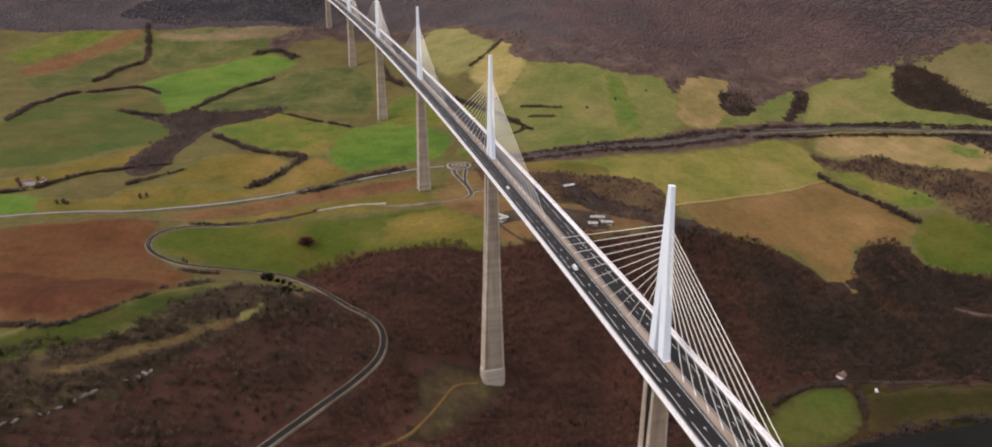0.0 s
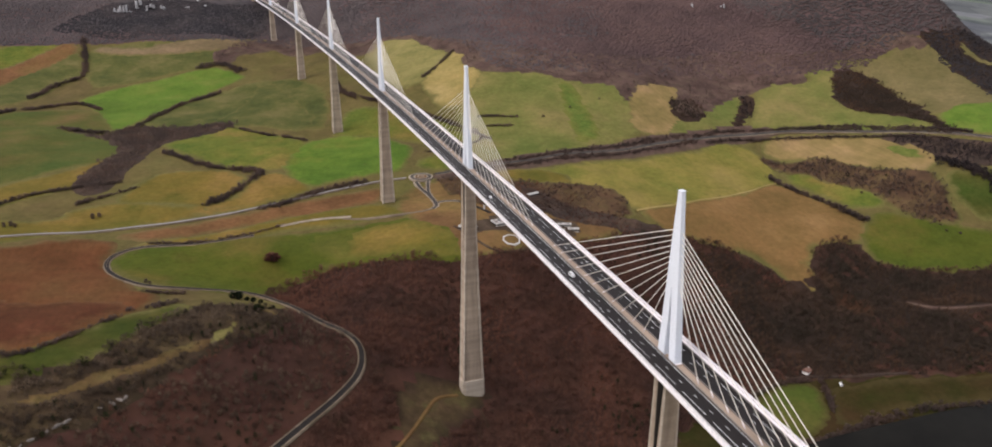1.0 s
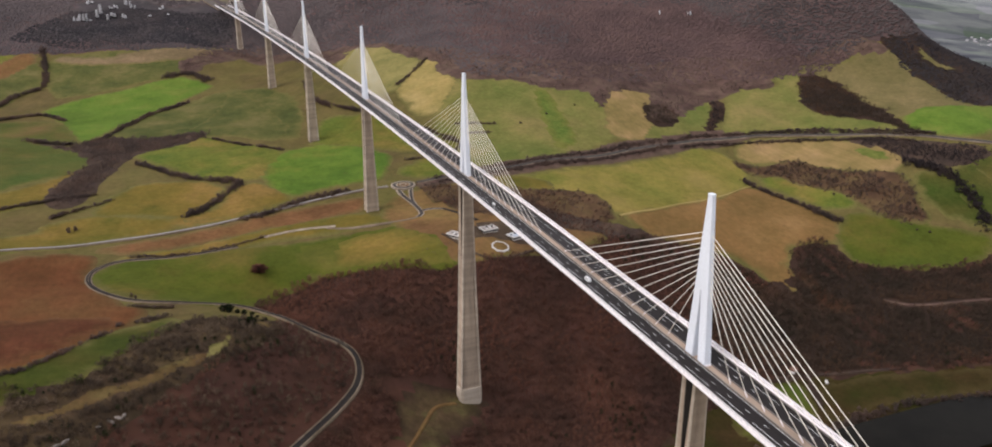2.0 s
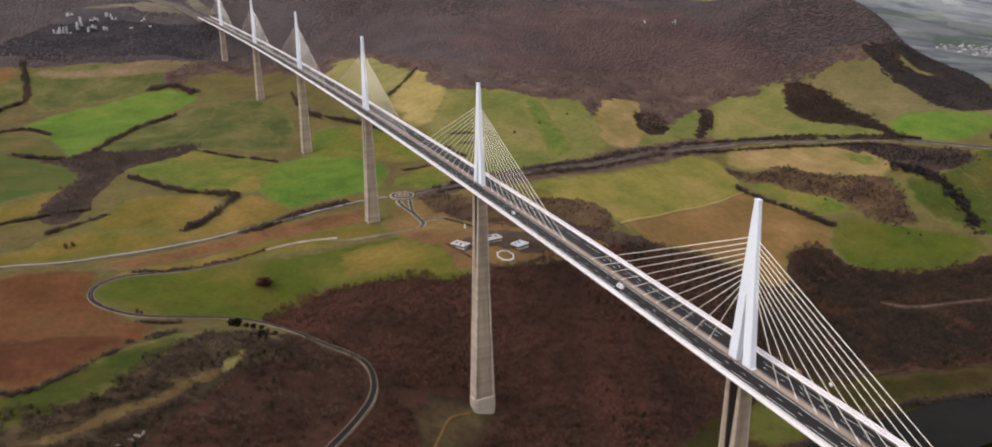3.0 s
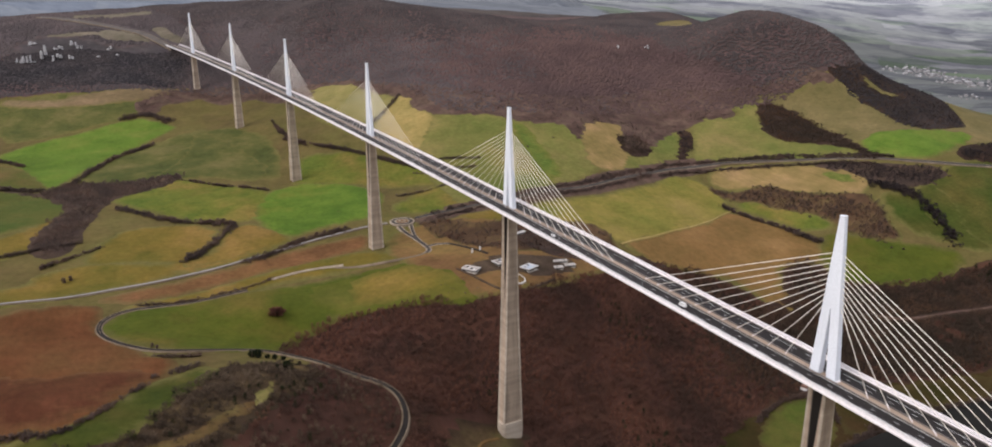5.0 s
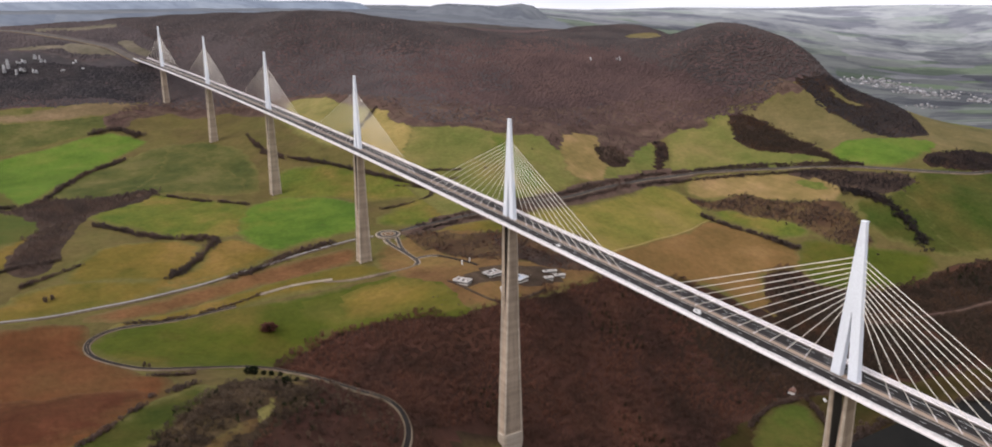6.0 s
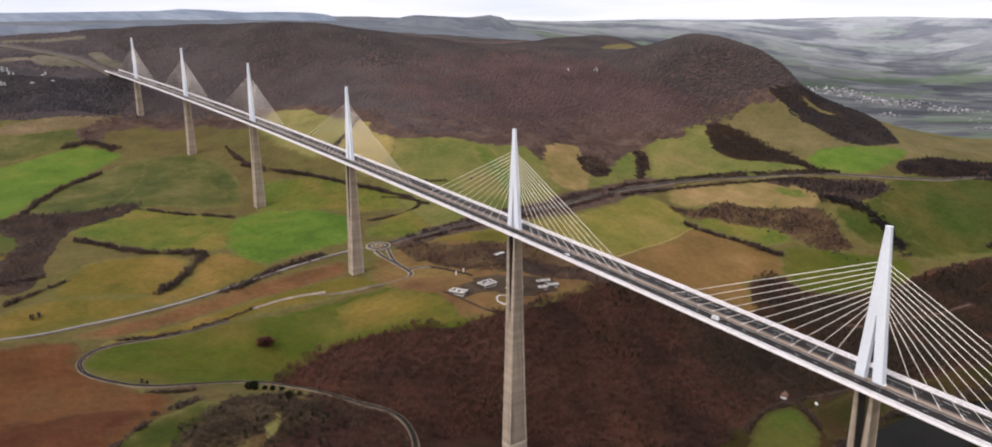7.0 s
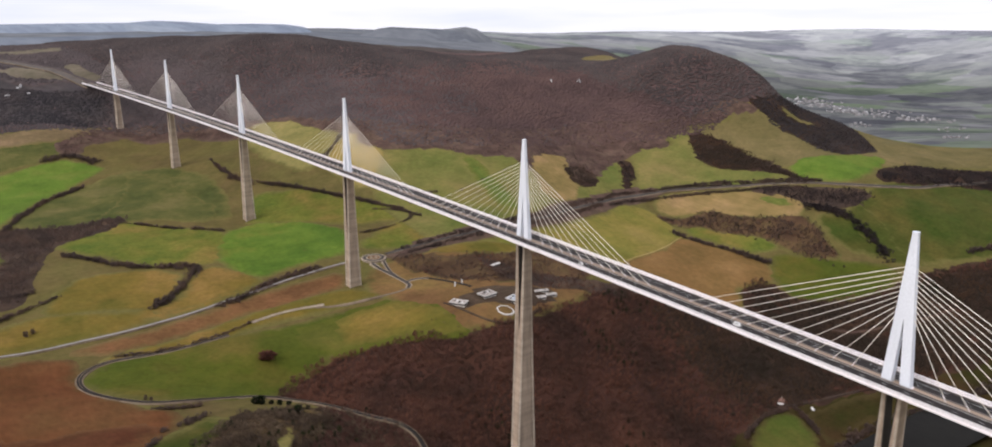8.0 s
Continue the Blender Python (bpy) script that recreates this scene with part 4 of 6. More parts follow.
floor_of(MAIN_EAST, DUSK_LITTER, "blackish leaf litter of the valley wood", 0.62, 14.0, 60.0)
RED_OPENING = [(526, 471), (530, 448), (518, 412), (531, 387), (525, 368), (506, 372), (493, 392), (502, 424), (506, 458)]
floor_of(RED_OPENING, RED_LITTER, "reddish litter in a thin stretch of the valley wood", 1.1, 9.0, 24.0, 9.0)
floor_of(LEFT_WOOD, LITTER, "brown wooded slope above the road bend")
floor_of(BELT, RIDGE_FLOOR, "brown scrub belt along the ridge", 1.36)
for outline, cover in zip(GLADES, (DRY, BRIGHT_DRY, DRY)):
    floor_of(outline, cover, "dry yellowish glade on the ridge", 1.6, 5.0, 8.0, 3.0)
floor_of(SLOPE, LITTER, "reddish brown clearing below a pier", 0.7)
PIER_GLADE = [(-80, 328), (-58, 346), (-30, 350), (9, 338), (2, 318), (-20, 300), (-46, 280), (-74, 255), (-106, 246), (-86, 290)]
floor_of(PIER_GLADE, TRODDEN, "olive-brown trodden ground round a pier foot", 0.9, 9.0, 34.0)
BROWN_BAND = [(171, 682), (192, 645), (207, 611), (228, 585), (263, 562), (320, 543), (351, 528), (308, 525), (248, 537), (207, 547), (176, 559), (160, 599), (158, 644)]
floor_of(BROWN_BAND, BELT_FLOOR, "dark brown scrubby edge of the olive pasture", 1.5, 5.0, 10.0, 4.0)
floor_of(JUNCTION_WOOD, THICKET, "brown thicket beside the roundabout", 1.42)
floor_of(CLIFF_WOOD, DUSK_LITTER, "dark litter of the wood below the cliff", 1.3)
for outline, cover in ((LANE_WOOD, BELT_FLOOR), (VALE_WOOD, THICKET)):
    floor_of(outline, cover, "brown rough ground under scattered trees", 1.3)
for outline, cover in ((BLOB_WOOD, BELT_FLOOR), (SPUR_WOOD, DUSK_LITTER), (COPSE, DUSK_LITTER), (ROAD_WOOD, DUSK_LITTER), (GULLY, DUSK_LITTER)):
    floor_of(outline, cover, "brown leaf litter of a small copse", 1.3)


floor_of([(60, 735), (98, 728), (186, 742), (272, 746), (362, 758), (461, 776), (545, 808), (600, 826), (690, 838), (720, 832), (715, 856), (650, 872), (541, 846), (461, 816), (362, 796), (272, 782), (186, 776), (98, 760)], HEATH, "brown scrubby verge along the main road", 1.46, 5.0)


def road(line, width, label, surface=None, lift=1.8, verge=None, side=None):
    if verge:
        thing("road_verge", "pale verge along " + label, "verge", ribbon("road_verge", line, width + verge, side or VERGE, lift - 0.2), kind="structure")
    return thing("road", label, "road", ribbon("road", line, width, surface or LANE, lift), kind="structure")


road([(-560, 650), (-474, 664), (-383, 680), (-319, 690), (-250, 702), (-172, 719), (-102, 744), (-33, 750), (28, 748)], 3.0, "grey main road along the terrace", MAIN_LANE, verge=1.0)
road([(70, 750), (164, 757), (265, 764), (365, 777), (467, 798), (578, 837), (690, 849), (797, 799), (872, 722), (928, 648), (1042, 551), (1200, 505), (1390, 465)], 6.5, "grey main road beyond the viaduct", JUNCTION_LANE, verge=2)
road([(38, 729), (38, 711), (43, 692), (46, 668), (45, 648), (42, 634), (34, 626)], 4.0, "worn dark link road with pale kerbs from the roundabout", JUNCTION_LANE, verge=3.2, side=TRACK)
road([(55, 729), (50, 711), (46, 694), (46, 676)], 3.2, "worn dark slip road with pale kerbs to the roundabout", JUNCTION_LANE, 1.86, 2.6, TRACK)
road([(46, 650), (57, 653), (67, 650), (76, 643)], 3.6, "short worn stub of road with pale kerbs", JUNCTION_LANE, 1.84, 3.0, TRACK)
road([(34, 626), (20, 622), (-4, 626), (-50, 638), (-76, 655)], 3.4, "worn pale lane below the roundabout", VERGE)
road([(-66, 655), (-105, 668), (-154, 659)], 4.5, "pale gravel track end on the embankment", TRACK)
road([(74, 645), (80, 632), (89, 600), (96, 575)], 4.0, "narrow dark lane to the service yard", lift=1.9)
thing("field_track", "thin pale grass track between two fields", "track", ribbon("field_track", [(300, 574), (352, 588), (431, 614), (520, 641), (570, 664), (612, 686)], 2.6, PALE, 1.7), kind="structure")
HAIRPIN_ROAD = [(-187, 640), (-233, 630), (-285, 626), (-316, 624), (-338, 611), (-345, 590), (-340, 559), (-324, 527), (-296, 503), (-245, 500), (-195, 502), (-166, 460), (-138, 406), (-114, 385), (-104, 365), (-111, 335), (-139, 304),
                (-174, 272), (-215, 236), (-270, 180)]
road([(43, 556), (50, 536), (58, 518), (73, 493), (92, 488), (110, 490), (150, 506)], 2.6, "dark lane round the service lawn", YARD, 1.9)
road(HAIRPIN_ROAD, 4.3, "dark country road with a hairpin bend", verge=2.2)
thing("road_marking", "worn pale middle line of the country road", "road marking", ribbon("road_marking", HAIRPIN_ROAD, 0.5, VERGE, 1.86), kind="structure")
WOOD_TRACK = [(574, 373), (605, 348), (673, 333), (800, 310)]
road(WOOD_TRACK, 4.0, "brown woodland track", HEATH)
road([(-20, 334), (-44, 326), (-60, 303), (-83, 272), (-103, 252), (-135, 238)], 2.2, "pale grass track to a pier foot", ROUGH)
road([(-91, 1908), (-113, 1938), (-141, 1986), (-173, 2020), (-219, 2062), (-258, 2098), (-300, 2140), (-380, 2230)], 17.0, "motorway running on over the plateau", MOTORWAY_FAR, 2.4, 2)
road([(375, 317), (393, 313), (426, 299), (457, 287), (500, 273)], 3.2, "dark earth lane between wood and river meadow", BELT_FLOOR)


# ---- the viaduct ----
GRADE, RADIUS, SPAN, ROAD = 0.03025, 20000.0, 342.0, 250.0


def axis(s, u=0.0, w=0.0):
    """A place s metres along the viaduct, u to its right, w above the road."""
    return Vector((-s * s / (2 * RADIUS) + u, s + u * s / RADIUS, ROAD + GRADE * s + w))


def axis_pose(s, w=0.0):
    return Matrix.Translation(axis(s, 0, w)) @ Matrix.Rotation(s / RADIUS, 4, "Z")


def sweep(name, section, mat, s0, s1, step=19.0, closed=True):
    """A section of (u, w) drawn along the viaduct."""
    count = max(2, int(round((s1 - s0) / step)) + 1)
    n = len(section)
    verts, faces = [], []
    for i in range(count):
        s = s0 + (s1 - s0) * i / (count - 1)
        verts += [axis(s, u, w) for u, w in section]
    for i in range(count - 1):
        for j in range(n if closed else n - 1):
            a, b = i * n + j, i * n + (j + 1) % n
            faces.append((a, b, b + n, a + n))
    if closed:
        faces += [tuple(range(n))[::-1], tuple(range((count - 1) * n, count * n))]
    return mesh_of(name, verts, faces, mat)


def strip(u0, u1, w0, w1):
    return [(u0, w0), (u1, w0), (u1, w1), (u0, w1)]


def loft(rings, cap=True):
    n = len(rings[0])
    verts = [v for r in rings for v in r]
    faces = [(i * n + j, i * n + (j + 1) % n, (i + 1) * n + (j + 1) % n, (i + 1) * n + j) for i in range(len(rings) - 1) for j in range(n)]
    if cap:
        faces += [tuple(range(n))[::-1], tuple(range((len(rings) - 1) * n, len(rings) * n))]
    return verts, faces


def build_deck():
    s0, s1 = -545.0, 1914.0
    deck = thing("viaduct_deck", "long white steel motorway deck high on slender concrete piers", "bridge")
    body = [(-15.9, 0), (-15.9, -0.6), (-13.6, -1.3), (-5.5, -4.2), (5.5, -4.2), (13.6, -1.3), (15.9, -0.6), (15.9, 0)]
    part("box_girder", sweep("box_girder", body, DECK_STEEL, s0, s1), deck, "white painted steel box girder")
    for side in (-1, 1):
        def st(a, b, lo, hi):
            return strip(*sorted((side * a, side * b)), lo, hi)
        part("carriageway", sweep("carriageway", st(2.5, 13.3, 0.002, 0.09), ASPHALT, s0, s1), deck, "dark asphalt carriageway with two lanes and hard shoulder")
        part("edge_walkway", sweep("edge_walkway", st(13.75, 15.85, 0.003, 0.25), DECK_STEEL, s0, s1), deck)
        part("crash_barrier", sweep("crash_barrier", st(13.35, 13.65, 0.004, 0.95), GALVANISED, s0, s1), deck, "grey steel crash barrier")
        part("median_barrier", sweep("median_barrier", st(2.15, 2.4, 0.25, 0.95), GALVANISED, s0, s1), deck, "grey steel median barrier")
        for w, lean in ((0.5, 15.55), (1.05, 15.62), (1.6, 15.66), (2.15, 15.62), (2.65, 15.5)):
            part("wind_slat", sweep("wind_slat", st(lean, lean + 0.06, w - 0.2, w + 0.2), SCREEN, s0, s1), deck, "milky white wind screen slat")
        part("edge_line", sweep("edge_line", st(2.95, 3.2, 0.094, 0.1), LINE, s0, s1), deck, "solid white edge line")
        for name, u, dash, gap in (("lane_dash", 6.85, 3.0, 10.0), ("shoulder_dash", 10.45, 20.0, 6.0)):
            mark = mesh_of(name, [(-0.13, 0, 0), (0.13, 0, 0), (0.13, dash, 0.0), (-0.13, dash, 0.0), (-0.13, 0, -0.006), (0.13, 0, -0.006), (0.13, dash, -0.006), (-0.13, dash, -0.006)],
                           [(0, 1, 2, 3), (4, 5, 1, 0), (5, 6, 2, 1), (6, 7, 3, 2), (7, 4, 0, 3)], LINE)
            verts, faces = [], []
            s = s0 + 1
            while s + dash < s1:
                if -220 < s < 620:
                    part(name, mark, deck, m=axis_pose(s, 0.1) @ Matrix.Translation((side * u, 0, 0)) @ Matrix.Rotation(math.atan(GRADE), 4, "X"))
                else:
                    k = len(verts)
                    verts += [axis(s, side * u - 0.13, 0.1), axis(s, side * u + 0.13, 0.1), axis(s + dash, side * u + 0.13, 0.1), axis(s + dash, side * u - 0.13, 0.1)]
                    faces.append((k, k + 1, k + 2, k + 3))
                s += dash + gap
            tagged(part("far_" + name, mesh_of("far_" + name, verts, faces, LINE), deck, "broken white lane marking"), kind="stuff")
    part("median", sweep("median", strip(-2.45, 2.45, 0.003, 0.16), MEDIAN, s0, s1), deck, "tan central reservation")
    # posts of the wind screens: singly where the deck comes nearest, joined beyond
    post = mesh_of("screen_post", *box_mesh(0.14, 0.14, 2.75), WHITE_STEEL)
    far_v, far_f = [], []
    for side in (-1, 1):
        s = s0 + 2
        while s < s1:
            if -60 < s < 540:
                part("screen_post", post, deck, m=axis_pose(s, 0.15) @ Matrix.Translation((side * 15.78, 0, 0)))
            else:
                v, f = box_mesh(0.14, 0.14, 2.75)
                k = len(far_v)
                far_v += [axis_pose(s, 0.15) @ Vector((p[0] + side * 15.78, p[1], p[2])) for p in v]
                far_f += [tuple(i + k for i in q) for q in f]
            s += 4.1
    tagged(part("far_screen_posts", mesh_of("far_screen_posts", far_v, far_f, WHITE_STEEL), deck, "white posts of the wind screens"), kind="stuff")
    return deck


def box_mesh(a, b, c):
    v = [(x * a / 2, y * b / 2, z) for z in (0, c) for x, y in ((-1, -1), (1, -1), (1, 1), (-1, 1))]
    f = [(3, 2, 1, 0), (4, 5, 6, 7), (0, 1, 5, 4), (1, 2, 6, 5), (2, 3, 7, 6), (3, 0, 4, 7)]
    return v, f


def ring(cx, cy, a, b, z, cut):
    """An eight-sided section, a across and b along, with cut corners."""
    p, q = a / 2, b / 2
    c = min(cut, p * 0.9, q * 0.9)
    return [(cx + x, cy + y, z) for x, y in ((p - c, -q), (p, -q + c), (p, q - c), (p - c, q), (-p + c, q), (-p, q - c), (-p, -q + c), (-p + c, -q))]


def lifts(z0, z1, shape, step=4.0):
    """Rings of a cast shaft: each lift ends in a shallow joint."""
    rings, n = [], max(1, int((z1 - z0) / step))
    for i in range(n):
        a, b = z0 + (z1 - z0) * i / n, z0 + (z1 - z0) * (i + 1) / n
        rings += [shape(a + 0.12, 0.0), shape(b - 0.12, 0.0), shape(b - 0.1, 0.14), shape(b + 0.1, 0.14)]
    return rings


def build_pier(s, tall):
    """A concrete pier: one tapering shaft that parts into two thin columns under the deck."""
    top = -4.25
    base = axis(s, 0, top - tall)
    pier = thing("bridge_pier", "tall weathered concrete pier that splits into two columns", "bridge pier", group="piers of the viaduct", m=Matrix.Translation(base) @ Matrix.Rotation(s / RADIUS, 4, "Z"))
    fork = tall - min(90.0, tall * 0.62)
    wide = lambda z: 10.2 + 12.4 * (max(0.0, tall - z) / 223.0) ** 1.3
    deep = lambda z: 12.0 + 1.0 * ((tall - z) / 223.0)
    shaft = lambda z, inset: ring(0, 0, wide(z) - 1.8 - 2 * inset, deep(z) - 1.8 - 2 * inset, z, 2.2)
    part("shaft", mesh_of("shaft", *loft(lifts(0.0, fork, shaft)), CONCRETE), pier, "grey-brown recessed panel")
    foot = 13.0 if tall > 200 else 0.6
    part("footing", mesh_of("footing", *loft([ring(0, 0, wide(0) + 0.6, deep(0) + 1.2, z, 3.2) for z in (-14.0, foot - 0.6)] + [ring(0, 0, wide(0) - 0.2, deep(0) + 0.4, foot, 3.0)]), CONCRETE_PALE), pier, "pale cast base block")
    for end in (-1, 1):
        def column(z, inset):
            gap = 6.4 * (z - fork) / (tall - fork)
            d = (deep(z) - 1.2 - gap) / 2
            return ring(0, end * (gap + d) / 2, wide(z) - 1.8 - 2 * inset, d - 2 * inset, z, 0.9)
        part("column", mesh_of("column", *loft(lifts(fork, tall, column)), CONCRETE), pier)
        # thin dark plate on the column's inner side: shade of the gap painted in
        inner = [[(x * (wide(z) / 2 - 1.6), end * (3.2 * (z - fork) / (tall - fork) - k), z) for x, k in ((-1, 0.12), (1, 0.12), (1, -0.3), (-1, -0.3))] for z in (fork + 6.0, tall - 0.1)]
        part("inner_face", mesh_of("inner_face", *loft(inner), GAP_SHADE), pier, "dark plate painted for the shade between the columns")
        for side in (-1, 1):
            def rib(z, inset):
                r = 2.3 - 0.5 * z / tall - 2 * inset
                return ring(side * (wide(z) / 2 - 1.2), end * (deep(z) / 2 - 1.2), r, r, z, 0.9)
            part("corner_rib", mesh_of("corner_rib", *loft(lifts(0.3, tall - 0.02, rib)), CONCRETE_PALE), pier, "pale rounded concrete corner")
    return pier


def build_pylon(s):
    """A white steel mast in the shape of a narrow inverted Y, with eleven stays to either side."""
    mast = thing("pylon", "white steel inverted-Y pylon on the median, with eleven stays each way", "pylon", group="pylons of the viaduct", m=axis_pose(s, 0.2))
    tall, split, foot, tip = 88.5, 39.0, 17.0, 3.2
    half = lambda z: (foot + (tip - foot) * z / tall) / 2
    thick = lambda z: 4.3 - 1.7 * z / tall
    for side in (-1, 1):
        rings = []
        for z in (0.0, split * 0.5, split):
            inner = 2.4 * (1 - z / split)
            rings.append(ring(0, side * (half(z) + inner) / 2, thick(z), half(z) - inner - 0.01, z, 0.35))
        part("leg", mesh_of("leg", *loft(rings), WHITE_STEEL), mast)
        part("foot_plate", mesh_of("foot_plate", *loft([ring(0, side * 6.1, 4.0, 6.2, z, 0.3) for z in (-0.1, 0.35)]), DECK_STEEL), mast)
    part("shaft", mesh_of("shaft", *loft([ring(0, 0, thick(z), 2 * half(z), z, 0.35) for z in (split, 60.0, 70.0, tall)]), WHITE_STEEL), mast)
    part("tip_rim", mesh_of("tip_rim", *loft([ring(0, 0, thick(tall) + 0.3, 2 * half(tall) + 0.3, z, 0.4) for z in (tall, tall + 0.5)]), WHITE_STEEL), mast)
    for side in (-1, 1):
        for k in range(11):
            z = 40.0 + 2.85 * k
            a = Vector((0, side * (half(z) - 0.3), z))
            reach = 27.0 + 12.51 * k
            b = Vector((0, side * reach, GRADE * side * reach + 0.1))
            verts, faces = tube(a, b, 0.165)
            stay = part("stay_cable", mesh_of("stay_cable", verts, faces, CABLE, True), mast, "pale sheathed stay cable")
            v, f = tube(b + (a - b).normalized() * 3.2, b, 0.27)
            part("anchor_sleeve", mesh_of("anchor_sleeve", v, f, DECK_STEEL, True), stay)
    return mast


def tube(a, b, r, n=8):
    d = (b - a).normalized()
    u = d.orthogonal().normalized()
    v = d.cross(u)
    verts = [p + r * (math.cos(2 * math.pi * i / n) * u + math.sin(2 * math.pi * i / n) * v) for p in (a, b) for i in range(n)]
    faces = [(i, (i + 1) % n, n + (i + 1) % n, n + i) for i in range(n)] + [tuple(range(n))[::-1], tuple(range(n, 2 * n))]
    return verts, faces


build_deck()
for k, tall in zip(range(-1, 6), (94.5, 245.0, 223.0, 145.0, 136.0, 111.0, 77.0)):
    build_pier(SPAN * k, tall)
    build_pylon(SPAN * k)


# ---- bare winter trees, thickets and hedges ----
def bare_crown(seed, blades, spread, tall, width, low=0.22, bushy=0.0, level=0.0):
    """Twigs of one crown: slim triangles that fan up and out from a short stem. Returns (blades, 3, 3)."""
    r = np.random.RandomState(seed)
    ang, rise = r.uniform(0, 2 * np.pi, blades), r.uniform(low, 1.0, blades) ** 0.8
    reach = spread * np.sqrt(np.clip(1.02 - (2 * np.abs(rise - 0.55)) ** 2, 0.04, 1)) * r.uniform(0.55, 1.0, blades)
    tip = np.c_[np.cos(ang) * reach, np.sin(ang) * reach, tall * rise]
    root = tip * np.array([0.32, 0.32, 1.0])
    root[:, 2] = tall * np.clip(rise - r.uniform(0.16, 0.36, blades) * (1 - bushy), 0.02, 1)
    across = np.cross(tip - root, r.normal(size=(blades, 3)) * (1 - level) + np.array([0, 0, level]))
    across /= np.linalg.norm(across, axis=1)[:, None] + 1e-9
    w = width * r.uniform(0.6, 1.4, blades)[:, None]
    return np.stack([root - across * w * 0.5, root + across * w * 0.5, tip + across * w * 0.25], 1)


def stem(tall, r):
    a = [[np.cos(t) * r, np.sin(t) * r, -1.0] for t in (0, 2.1, 4.2)]
    top = [0, 0, tall]
    return np.array([[a[0], a[1], top], [a[1], a[2], top], [a[2], a[0], top]])


def stand(name, places, templates, mat, size, seed=3, lift=0.0):
    """Many trees in one mesh: templates set down at the places, turned and scaled by chance."""
    r = np.random.RandomState(seed)
    places = np.asarray(places, float)
    z = heights(places[:, 0], places[:, 1]) + lift
    pick = r.randint(0, len(templates), len(places))
    chunks = []
    for k, tpl in enumerate(templates):
        rows = np.where(pick == k)[0]
        if not len(rows):
            continue
        turn, grow = r.uniform(0, 2 * np.pi, len(rows)), size * r.uniform(0.6, 1.25, len(rows))
        flat = tpl.reshape(-1, 3)
        c, s = np.cos(turn)[:, None], np.sin(turn)[:, None]
        x = (flat[:, 0] * c - flat[:, 1] * s) * grow[:, None] + places[rows, 0:1]
        y = (flat[:, 0] * s + flat[:, 1] * c) * grow[:, None] + places[rows, 1:2]
        h = flat[:, 2][None] * (grow * r.uniform(0.85, 1.15, len(rows)))[:, None] + z[rows][:, None]
        chunks.append(np.stack([x, y, h], -1).reshape(-1, 3))
    co = np.concatenate(chunks)
    n = len(co)
    me = bpy.data.meshes.new(name)
    me.vertices.add(n)
    me.vertices.foreach_set("co", co.astype(np.float32).ravel())
    me.loops.add(n)
    me.loops.foreach_set("vertex_index", np.arange(n, dtype=np.int32))
    me.polygons.add(n // 3)
    me.polygons.foreach_set("loop_start", np.arange(0, n, 3, dtype=np.int32))
    me.materials.append(mat)
    me.update(calc_edges=True)
    return me


def scatter(outline, gap, seed=1, thin=0.0, grain=60.0, stray=3.0):
    """Places inside an outline about gap apart; thin leaves glades out."""
    r = np.random.RandomState(seed)
    xs, ys = [p[0] for p in outline], [p[1] for p in outline]
    gx, gy = np.meshgrid(np.arange(min(xs), max(xs), gap), np.arange(min(ys), max(ys), gap))
    x = gx.ravel() + r.uniform(-0.5, 0.5, gx.size) * gap
    y = gy.ravel() + r.uniform(-0.5, 0.5, gx.size) * gap
    wob = np.array([(noise.noise((a / 28, b / 28, 2.0)), noise.noise((a / 28, b / 28, 7.0))) for a, b in zip(x, y)]) * 9.0
    ok = inside([(p.x, p.y) for p in rounded(outline, 2)], x + wob[:, 0] + r.uniform(-stray, stray, len(x)), y + wob[:, 1] + r.uniform(-stray, stray, len(x)))
    x, y = x[ok], y[ok]
    if thin > 0:
        v = np.array([noise.noise((a / grain, b / grain, seed * 3.7)) for a, b in zip(x, y)])
        keep = v + r.uniform(-0.25, 0.25, len(v)) > np.quantile(v, thin) - 0.0
        x, y = x[keep], y[keep]
    return np.c_[x, y]


def apart_from(places, line, gap):
    """Places that keep off a road line."""
    c = np.array([(p.x, p.y) for p in spaced(rounded(line, 2, False), 5, False)])
    d = ((places[:, None] - c[None]) ** 2).sum(2).min(1)
    return places[d > gap * gap]


def canopy(seed, spread, tall):
    """The closed top of a crown far off: a low uneven dome. Returns (faces, 3, 3)."""
    r = np.random.RandomState(seed)
    turn = np.arange(6) * np.pi / 3 + r.uniform(0, 1)
    inner = np.c_[np.cos(turn), np.sin(turn), np.zeros(6)] * spread * r.uniform(0.42, 0.62, (6, 1)) + np.array([0, 0, 1]) * tall * r.uniform(0.68, 0.95, (6, 1))
    outer = np.c_[np.cos(turn + 0.5), np.sin(turn + 0.5), np.zeros(6)] * spread * r.uniform(0.85, 1.15, (6, 1)) - np.array([0, 0, 0.2 * tall])
    top = np.array([r.uniform(-0.3, 0.3), r.uniform(-0.3, 0.3), tall])
    near, out = np.roll(inner, -1, 0), np.roll(outer, 1, 0)
    return np.concatenate([np.stack([np.tile(top, (6, 1)), inner, near], 1), np.stack([inner, outer, near], 1), np.stack([inner, out, outer], 1)])


